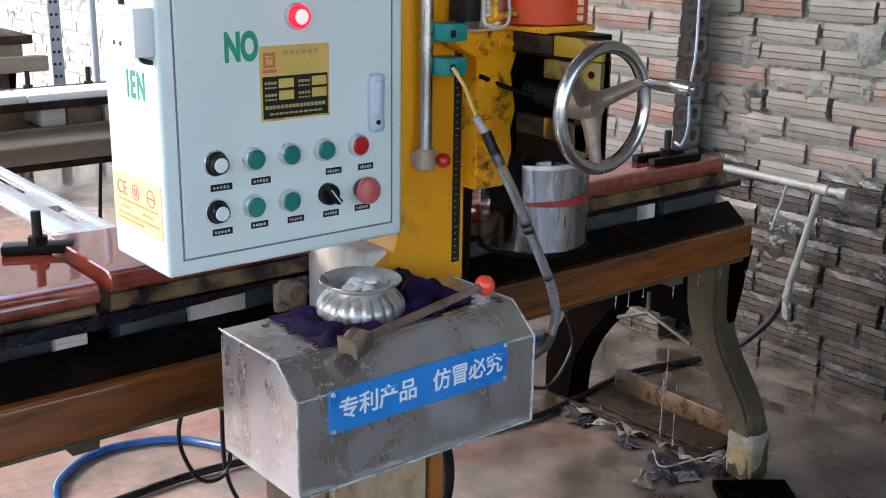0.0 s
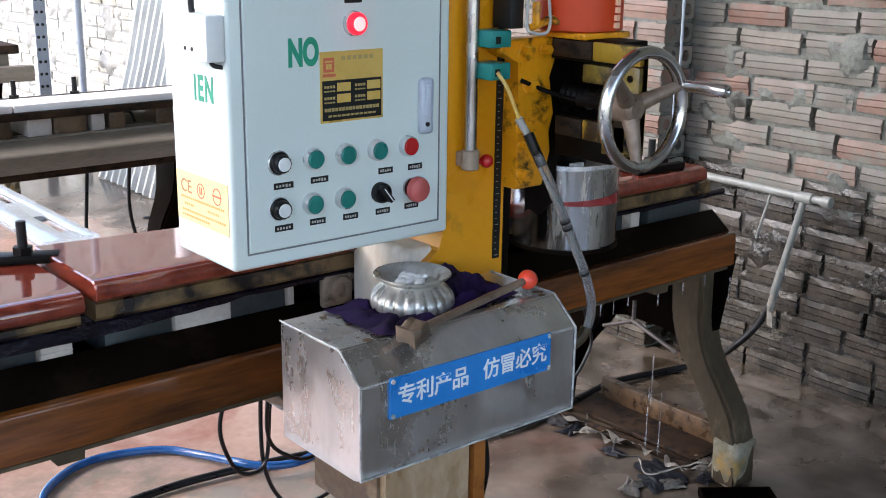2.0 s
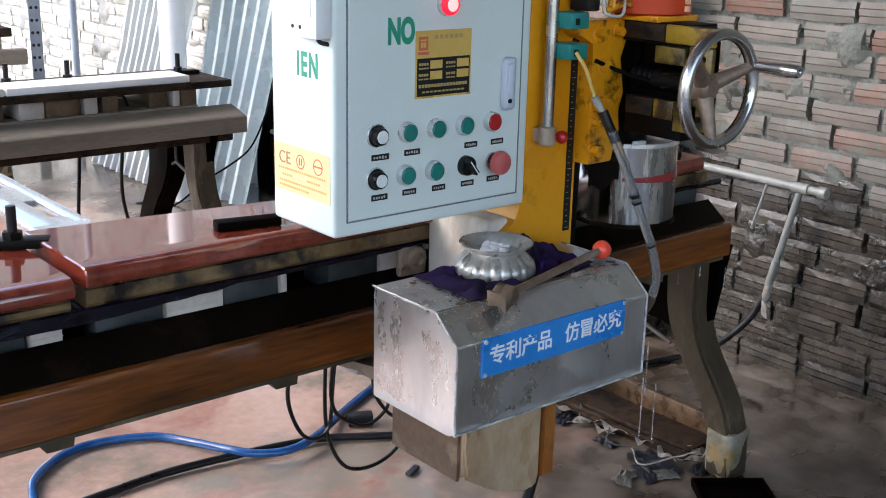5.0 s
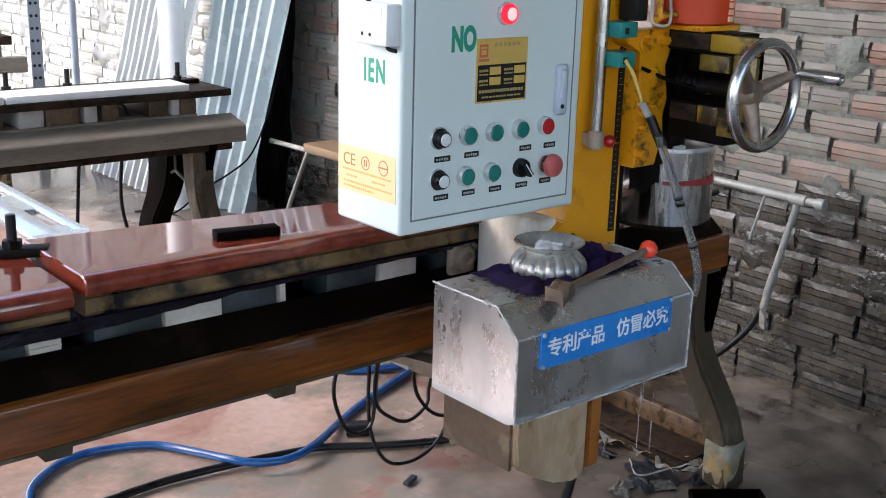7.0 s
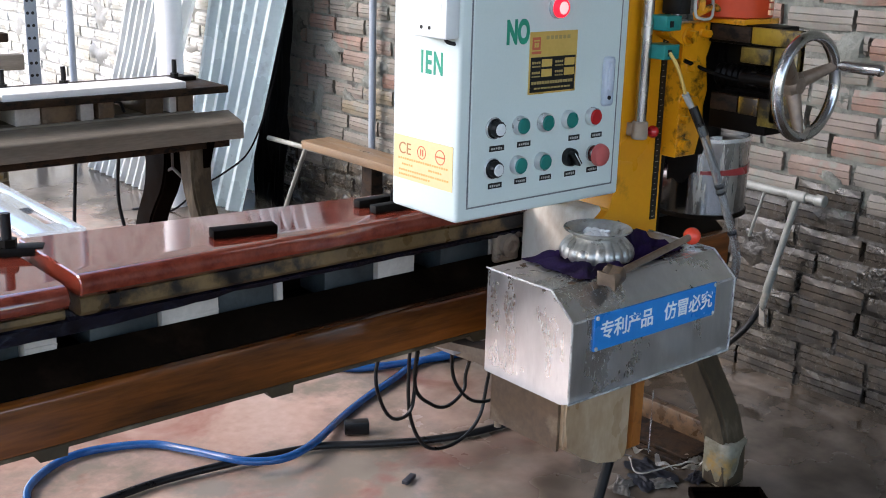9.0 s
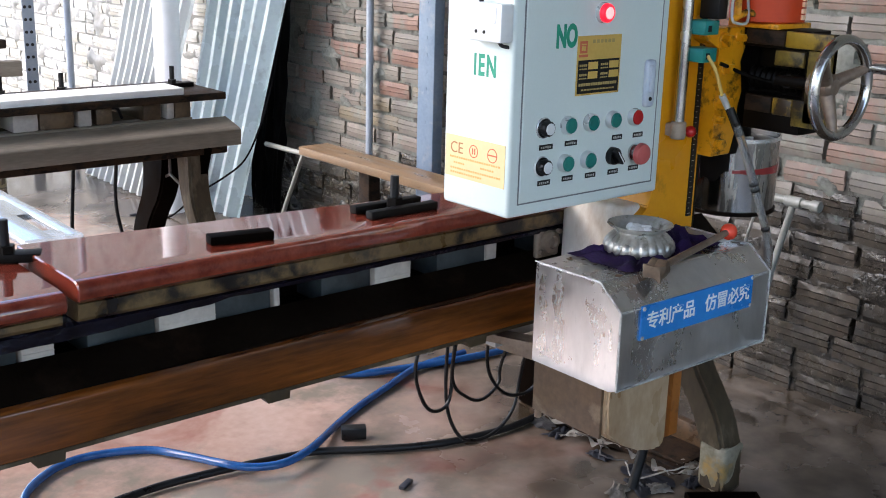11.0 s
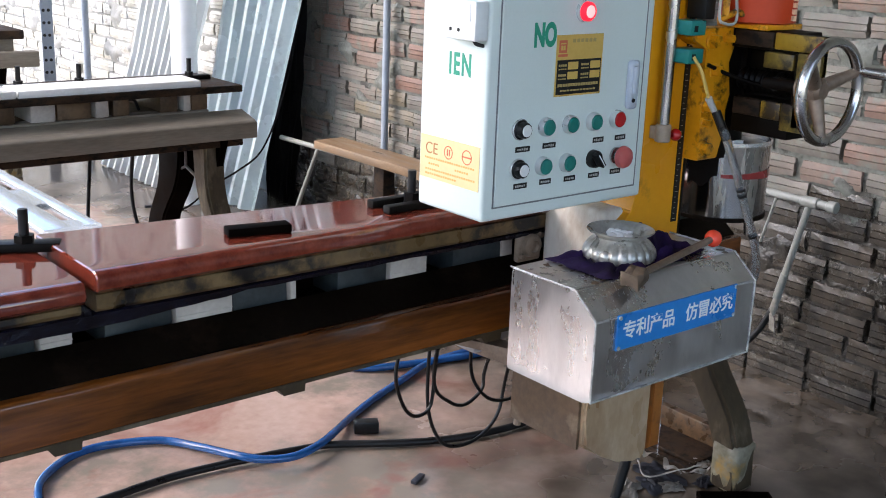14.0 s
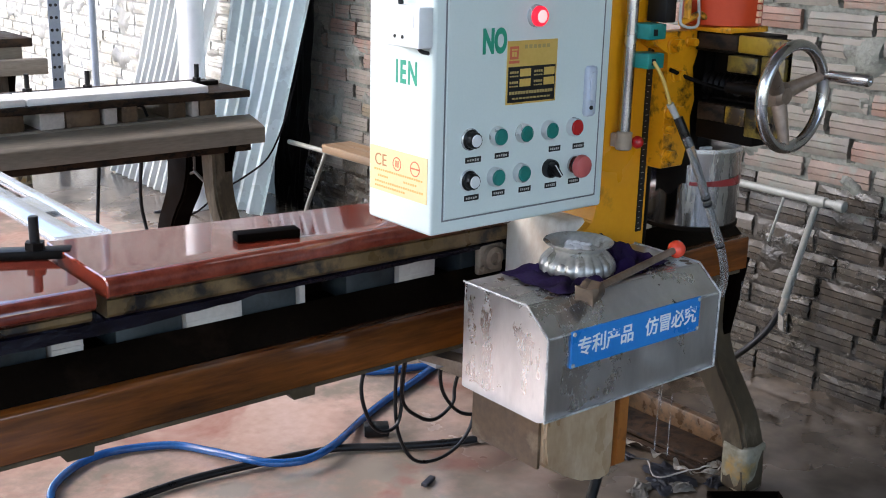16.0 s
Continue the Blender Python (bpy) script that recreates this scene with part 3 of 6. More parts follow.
def brick_mesh(name, length, material, seed, h=0.053, ribs=True):
    """One brick with ragged arrises; the face may carry two pressed grooves."""
    rnd = random.Random(seed)
    bm = nb()
    prof = brick_profile(h) if ribs else [(0.005, -h / 2), (0.0, -h / 4), (0.001, h / 5), (0.004, h / 2), (0.05, h / 2), (0.05, -h / 2)]
    n, cuts = len(prof), 4
    rings = []
    for c in range(cuts + 1):
        y = length * (c / cuts - 0.5) + (rnd.uniform(-0.005, 0.005) if 0 < c < cuts else 0.0)
        top, low = rnd.uniform(-0.002, 0.0015), rnd.uniform(-0.0015, 0.002)
        ring = []
        for x, z in prof:
            end = rnd.uniform(-0.0025, 0.0025) if c in (0, cuts) else 0.0
            chip = rnd.uniform(0, 0.0022) if abs(z) > h * 0.4 and x < 0.02 else rnd.uniform(-0.0008, 0.0008)
            if c in (0, cuts) and x < 0.02:
                chip += rnd.uniform(0.0, 0.002)
            ring.append(bm.verts.new((x + chip, y + end, z + (top if z > h * 0.4 else low if z < -h * 0.4 else 0.0))))
        rings.append(ring)
    for lo, hi in zip(rings, rings[1:]):
        for i in range(n):
            bm.faces.new((lo[i], lo[(i + 1) % n], hi[(i + 1) % n], hi[i]))
    bm.faces.new(rings[0][::-1])
    bm.faces.new(rings[-1])
    return mesh_of(name, bm, material, 0)


def soaked(y):
    """How high the wall is soaked by the splashing water."""
    return max(0.1, 0.53 + 0.10 * noise.noise(Vector((y * 2.3, 0, 5))) + 0.05 * noise.noise(Vector((y * 9, 0, 8))) - 0.16 * max(0.0, y - 1.9))


def brick_wall():
    bm = nb()
    box(bm, WX + 0.035, WX + 0.25, -5, 10, -0.05, 3.9)
    wall = solid("wall_east", bm, M_MORTAR, "rough wall of thin ribbed red and grey bricks with smeared mortar", "wall", kind="structure")
    # where the bricks lie, course by course, and which joints stay open
    rnd = random.Random(11)
    laid, joints = [], {}
    for k in range(23):
        z = 0.028 + COURSE * k
        y = 0.5 + rnd.uniform(0, 0.19)
        while y < 8.4:
            r = rnd.random()
            which = 3 if r < 0.07 else 2 if r < 0.19 else rnd.choice((0, 1, 4))
            half = 0.055 if which == 3 else 0.095
            m = pose(WX + rnd.uniform(-0.003, 0.005), y + half, z + rnd.uniform(-0.003, 0.003), rnd.uniform(-1.0, 1.0), rnd.uniform(-0.8, 0.8), rnd.uniform(-0.6, 0.6))
            laid.append((k, y, which, m))
            gap = rnd.uniform(0.002, 0.014)
            if rnd.random() < 0.3:
                j = y + 2 * half + gap / 2
                for dj in (-1, 0, 1):
                    for dk in (-1, 0, 1):
                        joints.setdefault((round(j / 0.1) + dj, round(z / COURSE) + dk), []).append((j, z))
            y += 2 * half + gap
    # mortar, uneven, in places smeared out over the bricks
    bm = nb()
    y0, y1, z1, st = 0.4, 8.6, 1.5, 0.0125
    ny, nz = int((y1 - y0) / st), int(z1 / st)
    vs = []
    for i in range(ny + 1):
        col = []
        for k in range(nz + 1):
            y, z = y0 + i * st, k * st
            n = noise.noise(Vector((y * 5.5, z * 8, 3.1))) + 0.5 * noise.noise(Vector((y * 17, z * 23, 7.7)))
            out = 0.0105 - 0.026 * n if n > 0.33 else 0.0100 - 0.009 * n
            out += 0.004 * noise.noise(Vector((y * 60, z * 60, 2)))
            for jy, jz in joints.get((round(y / 0.1), round(z / COURSE)), ()):
                if abs(y - jy) < 0.007 and abs(z - jz) < 0.010 + 0.012 * abs(math.sin(jy * 91)):
                    out += 0.032
            col.append(bm.verts.new((WX + out, y, z)))
        vs.append(col)
    for i in range(ny):
        for k in range(nz):
            y, z = y0 + i * st, k * st
            f = bm.faces.new((vs[i][k], vs[i][k + 1], vs[i + 1][k + 1], vs[i + 1][k]))
            # index 2: mortar lightened for the daylight beyond y 4.55
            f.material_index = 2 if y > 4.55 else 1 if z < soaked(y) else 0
    ob = new("mortar", mesh_of("mortar", bm, M_MORTAR))
    ob.data.materials.append(M_MORTARW)
    ob.data.materials.append(M_MORTARDAYLIT)
    ob.parent = wall
    kinds = [brick_mesh("brick", 0.183, M_BRICK, 1), brick_mesh("brick", 0.183, M_BRICK, 2), brick_mesh("brick", 0.178, M_BRICK_RED, 3),
             brick_mesh("brick", 0.105, M_BRICK, 4), brick_mesh("brick", 0.186, M_BRICK, 5)]
    wet = [brick_mesh("brick", ln, M_BRICKW, 20 + i, 0.055, i != 2) for i, ln in enumerate((0.183, 0.183, 0.178, 0.105, 0.186))]
    rest, pale, damp = nb(), nb(), nb()
    count = 0
    for k, y, which, m in laid:
        me = wet[which] if COURSE * k < soaked(y) + 0.03 * math.sin(y * 47 + k) else kinds[which]
        near = (1.15 < y < 2.45 and k < 17) or (3.0 < y < 4.0 and 4 < k < 16)
        if near and count < 290:
            ob = new("brick", me)
            ob.parent = wall
            ob.matrix_basis = m
            count += 1
        else:
            tmp = me.copy()
            tmp.transform(m)
            # past y 4.55 bricks take the copy brightened for open daylight
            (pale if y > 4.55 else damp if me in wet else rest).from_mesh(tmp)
            bpy.data.meshes.remove(tmp)
    ob = new("far_bricks", mesh_of("far_bricks", rest, M_BRICKREST, 0))
    ob.parent = wall
    tagged(ob, kind="stuff")
    ob = new("daylit_bricks", mesh_of("daylit_bricks", pale, M_BRICKDAYLIT, 0))
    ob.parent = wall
    tagged(ob, "bricks of the same wall, the glare of open daylight put into a paler colour", kind="stuff")
    ob = new("soaked_bricks", mesh_of("soaked_bricks", damp, M_BRICKWI, 0))
    ob.parent = wall
    tagged(ob, "dark soaked bricks at the wall's foot", kind="stuff")


def hollow_end(bm, x0, x1, y, z0, z1, holes=2, n=14):
    """The end of a hollow brick, facing -y, with round holes running in."""
    w = (x1 - x0) / holes
    for k in range(holes):
        cx, cz = x0 + w * (k + 0.5), (z0 + z1) / 2
        outer, inner, deep = [], [], []
        for i in range(n):
            a = 2 * math.pi * (i + 0.5) / n
            c, d = math.cos(a), math.sin(a)
            e = 1 / max(abs(c) / (w / 2), abs(d) / ((z1 - z0) / 2))
            outer.append(bm.verts.new((cx + e * c, y, cz + e * d)))
            inner.append(bm.verts.new((cx + 0.0150 * c, y, cz + 0.0165 * d)))
            deep.append(bm.verts.new((cx + 0.0150 * c, y + 0.07, cz + 0.0165 * d)))
        for i in range(n):
            q = (i + 1) % n
            bm.faces.new((outer[i], outer[q], inner[q], inner[i]))
            bm.faces.new((inner[i], inner[q], deep[q], deep[i]))
        bm.faces.new(deep)
    return bm


def pier(y0, courses):
    """A pier out of the wall: ribbed bricks along its face, hollow brick ends on its return."""
    p = thing("brick_pier", (2.49, y0 + 0.2, 0.0), "rough pier of ribbed hollow bricks, round holes open at its return", "pier", kind="structure")
    face, back, width = 2.487, 2.605, 0.44
    rnd = random.Random(int(y0 * 100))
    kinds = [brick_mesh("brick", 0.205, M_BRICK, 61), brick_mesh("brick", 0.200, M_BRICK, 62), brick_mesh("brick", 0.100, M_BRICK_RED, 63), brick_mesh("brick", 0.205, M_BRICK_RED, 64)]
    sodden = [brick_mesh("brick", ln, M_BRICKW, 65 + i) for i, ln in enumerate((0.205, 0.200, 0.100, 0.205))]
    for k in range(courses):
        z = COURSE * k + 0.005
        y = y0 + 0.004
        row = (0, 1) if k % 2 else (2, 0, 2)
        for which in row:
            if k % 4 == 2 and which == 0:
                which = 3
            half = 0.052 if which == 2 else 0.104
            ob = new("brick", (kinds if COURSE * k > 0.5 else sodden)[which])
            ob.parent = p
            ob.matrix_basis = pose(face + rnd.uniform(-0.003, 0.003) - 2.49, y + half - y0 - 0.2, z + 0.0265, rnd.uniform(-0.8, 0.8), 0, rnd.uniform(-0.6, 0.6))
            y += 2 * half + rnd.uniform(0.003, 0.010)
        bm = nb()
        hollow_end(bm, face + 0.003, back, y0 + rnd.uniform(-0.003, 0.003), z, z + 0.053)
        part("brick_end", bm, M_BRICK if COURSE * k > 0.5 else M_BRICKW, p, smooth=0)
    bm = nb()
    box(bm, face + 0.007, back, y0 + 0.072, y0 + width, 0, COURSE * courses)
    for k in range(courses + 1):
        box(bm, face + 0.006, back, y0 + 0.005, y0 + 0.071, COURSE * k - 0.0055, COURSE * k + 0.0045)
    part("mortar", bm, M_MORTAR, p)
    return p


# ---- bench ----
def leg_frame(par, x, yf, yb, ztop, mat=None, low=0.40, fork=0.38):
    """Two splayed cast legs under a bench's end, joined by a forked brace."""
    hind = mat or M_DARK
    for y0, y1, tip in ((yf, yf + 0.075, True), (yb, yb - 0.075, False)):
        bm = nb()
        s = 1 if y1 > y0 else -1
        w = 0.036
        pts = [(y0, 0.0), (y0 + s * 0.004, 0.10), (y0 + s * 0.032, 0.17), (y0 + s * 0.066, 0.22), (y0 + s * 0.100, 0.265), (y0 + s * 0.124, 0.31), (y0 + s * 0.138, 0.36), (y0 + s * 0.146, ztop)]
        rings = []
        for (y, z), k in zip(pts, (0.034, 0.034, 0.038, 0.040, 0.041, 0.041, 0.042, 0.046) if tip else (0.05, 0.055, 0.058, 0.06, 0.065, 0.07, 0.075, 0.09)):
            rings.append([bm.verts.new((x + dx, y + dy, z)) for dx, dy in ((-w, -k), (w, -k), (w, k), (-w, k))])
        for a, b in zip(rings, rings[1:]):
            for i in range(4):
                bm.faces.new((a[i], a[(i + 1) % 4], b[(i + 1) % 4], b[i]))
        bm.faces.new(rings[0][::-1])
        bm.faces.new(rings[-1])
        bmesh.ops.bevel(bm, geom=list(bm.edges), offset=0.008, segments=2, affect="EDGES")
        leg = part("leg", bm, M_LEG if tip else hind, par, "mud-stained splayed leg" if tip else "black splayed leg")
        if tip:
            bm = nb()
            box(bm, x - 0.0375, x + 0.0375, y0 - 0.032, y0 + 0.036, 0.0, 0.112, 0.010)
            bmesh.ops.subdivide_edges(bm, edges=bm.edges[:], cuts=2, use_grid_fill=True)
            rough_up(bm, 0.007, 18)
            rough_up(bm, 0.005, 45)
            part("foot", bm, M_LEGTIP, leg, "pale foot with flaking yellow paint")
    ym = (yf + yb) / 2
    bm = nb()
    prism(bm, [(yf + 0.06, ztop), (yf + 0.10, low), (ym - 0.06, low + 0.03), (ym + 0.06, low + 0.03), (yb - 0.10, low), (yb - 0.06, ztop)], "x", x + 0.005, x + 0.03)
    part("end_web", bm, hind, par, "black web between the legs")
    bm = nb()
    for q in ((ym - 0.12, fork - 0.04), (ym + 0.105, fork - 0.038), (ym + 0.012, fork + 0.05)):
        rod(bm, (x - 0.02, ym + 0.012, fork), (x - 0.02, q[0], q[1]), 0.005, seg=8)
    part("brace", bm, M_BRACE, par, "grey forked brace")


OGEE = [(1.405, 0.706), (1.399, 0.711), (1.3975, 0.718), (1.3985, 0.726), (1.402, 0.7315), (1.409, 0.7350), (1.418, 0.736), (1.445, 0.736)]


def trim_corner(bm):
    """Cut the back obliquely: the stone tapers towards the bench's end."""
    cut = bmesh.ops.bisect_plane(bm, geom=bm.verts[:] + bm.edges[:] + bm.faces[:], plane_co=(0.63, 1.615, 0), plane_no=(0.115, 1.0, 0), clear_outer=True)
    edges = [e for e in cut["geom_cut"] if isinstance(e, bmesh.types.BMEdge)]
    if edges:
        bmesh.ops.edgeloop_fill(bm, edges=edges)


def slab(name, x0, x1, back, dz, label):
    bm = nb()
    poly = [(y, z + dz) for y, z in OGEE] + [(back - 0.002, 0.736 + dz), (back, 0.734 + dz), (back, 0.704 + dz), (1.42, 0.704 + dz)]
    prism(bm, poly, "x", x0, x1)
    trim_corner(bm)
    bmesh.ops.bevel(bm, geom=[e for e in bm.edges if abs(e.verts[0].co.x - e.verts[1].co.x) < 1e-6], offset=0.002, segments=1, affect="EDGES")
    return solid(name, bm, M_MARBLE, label, "stone slab", ((x0 + x1) / 2, 1.5, 0.704 + dz), "slabs being edged", smooth=32)


def work_bench():
    b = thing("work_bench", (0.4, 1.6, 0), "long rusty steel work bench with grey packing blocks under the slabs", "work bench")
    x0, x1 = -1.6, 1.985
    # front rail: a channel with a wet, sloping upper side
    bm = nb()
    prism(bm, [(1.400, 0.505), (1.400, 0.572), (1.404, 0.577), (1.42, 0.577), (1.42, 0.518), (1.475, 0.518), (1.475, 0.505)], "x", x0, x1)
    bmesh.ops.bevel(bm, geom=list(bm.edges), offset=0.0015, segments=1, affect="EDGES")
    part("front_rail", bm, M_RUST, b, "wet brown rusted channel")
    # wet gutter, its black also carrying the shadow of the slabs' overhang
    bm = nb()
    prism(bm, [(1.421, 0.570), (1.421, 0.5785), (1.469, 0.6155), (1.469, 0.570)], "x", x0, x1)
    part("gutter", bm, M_SUMP, b, "wet gutter behind the rail, the overhang's shadow put into its black")
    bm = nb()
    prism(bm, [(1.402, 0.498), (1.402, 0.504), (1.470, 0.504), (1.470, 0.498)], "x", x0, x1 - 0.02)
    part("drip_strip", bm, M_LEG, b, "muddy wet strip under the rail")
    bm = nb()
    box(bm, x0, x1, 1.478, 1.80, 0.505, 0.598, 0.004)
    part("table_frame", bm, M_DARK, b, "black steel frame, the shade under the slabs put into its colour")
    # packing blocks and pale stones between frame and boards
    for a, c, m, n, lab in ((-1.6, -0.9, M_BLOCK, "packing_block", ""), (-0.85, 0.02, M_BLOCK, "packing_block", ""), (0.05, 0.495, M_BLOCK, "packing_block", ""),
                       (0.594, 0.700, M_BLOCK, "packing_block", ""), (0.800, 0.898, M_BLOCK, "packing_block", ""),
                       (0.994, 1.094, M_BLOCK, "packing_block", ""), (1.24, 1.36, M_BLOCK, "packing_block", ""), (1.50, 1.70, M_BLOCK, "packing_block", ""), (1.78, 1.95, M_BLOCK, "packing_block", "")):
        bm = nb()
        box(bm, a, c, 1.476, 1.78, 0.598, 0.661, 0.003)
        rough_up(bm, 0.0015, 40)
        part(n, bm, m, b, lab)
    for a, c in ((0.499, 0.546), (0.703, 0.797), (0.900, 0.912), (1.097, 1.176), (1.353, 1.379), (1.72, 1.745)):
        bm = nb()
        box(bm, a, c, 1.470, 1.60, 0.603, 0.655, 0.003)
        rough_up(bm, 0.002, 40)
        if c - a > 0.03:
            box(bm, a + 0.001, c - 0.001, 1.4685, 1.4705, 0.622, 0.6235)
        part("pale_block", bm, M_TAPE, b, "pale stone offcut")
    # added board: darkens the gaps between blocks, where only shade is seen
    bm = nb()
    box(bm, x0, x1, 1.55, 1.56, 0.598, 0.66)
    part("gap_shade_board", bm, M_DARK, b, "added black board that keeps the gaps between the blocks dark")
    bm = nb()
    n = 220
    rings = []
    for i in range(n + 1):
        x = x0 + (x1 - 0.02 - x0) * i / n
        a, h = 0.004 * noise.noise(Vector((x * 9, 0, 0))), 0.003 * noise.noise(Vector((x * 23, 4, 0)))
        rings.append([bm.verts.new(v) for v in ((x, 1.428 + a, 0.6735), (x, 1.424 + a, 0.668), (x, 1.426 + a, 0.661 + h - 0.012 * max(0.0, min(1.0, (0.80 - x) / 0.2))), (x, 1.60, 0.661), (x, 1.60, 0.6735))])
    for r, q in zip(rings, rings[1:]):
        for i in range(5):
            bm.faces.new((r[i], r[(i + 1) % 5], q[(i + 1) % 5], q[i]))
    bm.faces.new(rings[0])
    bm.faces.new(rings[-1][::-1])
    part("wet_film", bm, M_GLOSSBLACK, b, "glossy black wet plastic film")
    for a in (0.468 - 0.36, 0.475, 0.836, 1.25, 1.72):
        bm = nb()
        prism(bm, [(a, 0.500), (a + 0.012, 0.484), (a + 0.05, 0.484), (a + 0.052, 0.500)], "y", 1.405, 1.46)
        part("rail_pad", bm, M_LEG, b)
    leg_frame(b, 1.985, 1.355, 1.93, 0.52, low=0.275, fork=0.308)
    leg_frame(b, -1.3, 1.385, 1.90, 0.52)

    for a, c, dz, back in ((-1.6, 0.538, -0.012, 1.625), (0.559, 1.895, 0.0, 1.685)):
        bm = nb()
        poly = [(1.416, 0.675), (1.412, 0.680), (1.412, 0.700 + dz), (1.42, 0.704 + dz), (back - 0.03, 0.704 + dz), (back - 0.03, 0.672)]
        prism(bm, poly, "x", a, c)
        trim_corner(bm)
        rough_up(bm, 0.0012, 30)
        solid("backing_board", bm, M_PLY, "stained yellowish backing board under a stone slab", "board", ((a + c) / 2, 1.5, 0.675), "backing boards")
    slab("granite_slab", 0.556, 1.865, 1.69, 0.0, "polished wet dark red granite slab with moulded edge")
    slab("granite_slab", -1.55, 0.541, 1.63, -0.012, "polished wet dark red granite slab butted to another")

    # clamps that hold the slabs
    def clamp(x, y, z, ln, turn=0, bars=(-0.023, 0.023), half=0.009):
        c = thing("clamp", (x, y, z), "black steel clamp with an upright threaded stud", "clamp", "slab clamps")
        m = Matrix.Translation((x, y, z)) @ pose(0, 0, 0, 0, 0, turn)
        for dy in bars:
            bm = nb()
            box(bm, -ln, ln, dy - half, dy + half, 0.0, 0.0135, 0.002, m=m)
            part("bar", bm, M_GREASE, c)
        bm = nb()
        rod(bm, (x, y, z), (x, y, z + 0.062), 0.0075, seg=12, bev=0.001)
        part("stud", bm, M_BLACK, c, "dark threaded stud")
        bm = nb()
        rod(bm, (x, y, z + 0.0), (x, y, z + 0.024), 0.0145, seg=6)
        part("nut", bm, M_GREASE, c)
    clamp(0.528, 1.590, 0.7245, 0.050, -26, (0.0,), 0.015)
    clamp(1.143, 1.476, 0.7362, 0.070)
    clamp(1.748, 1.452, 0.7362, 0.066, -4)
    bm = nb()
    box(bm, -0.050, 0.050, -0.014, 0.014, 0.0, 0.0135, 0.002, m=pose(0.836, 1.459, 0.7363, 0, 0, -12))
    solid("steel_bar", bm, M_DARK, "short black steel bar lying on a granite slab", "steel bar", (0.836, 1.459, 0.7363))

    # slotted arm behind the joint of the slabs
    a = thing("slotted_arm", (0.66, 2.0, 0.70), "shiny slotted steel arm reaching back from the bench", "support arm")
    bm = nb()
    y0, y1, z = 1.667, 2.75, 0.728
    for xa, xb in ((0.583, 0.630), (0.650, 0.673)):
        box(bm, xa, xb, y0, y1, z - 0.012, z, 0.002)
    for ya, yb in ((y0, 1.685), (1.83, 1.95), (2.17, 2.29), (2.47, 2.59), (y1 - 0.03, y1)):
        box(bm, 0.629, 0.651, ya, yb, z - 0.0115, z - 0.0004)
    rod(bm, (0.628, y0, z - 0.0118), (0.628, y0, z - 0.0002), 0.0448, seg=32)
    part("slotted_plate", bm, M_BRIGHT, a, "bright slotted steel plate")
    bm = nb()
    box(bm, 0.610, 0.646, 1.62, 1.70, 0.66, 0.7155, 0.003)
    part("bracket", bm, M_DARK, a)
    bm = nb()
    rod(bm, (0.63, 2.70, 0), (0.63, 2.70, 0.7155), 0.02)
    part("prop", bm, M_DARK, a)


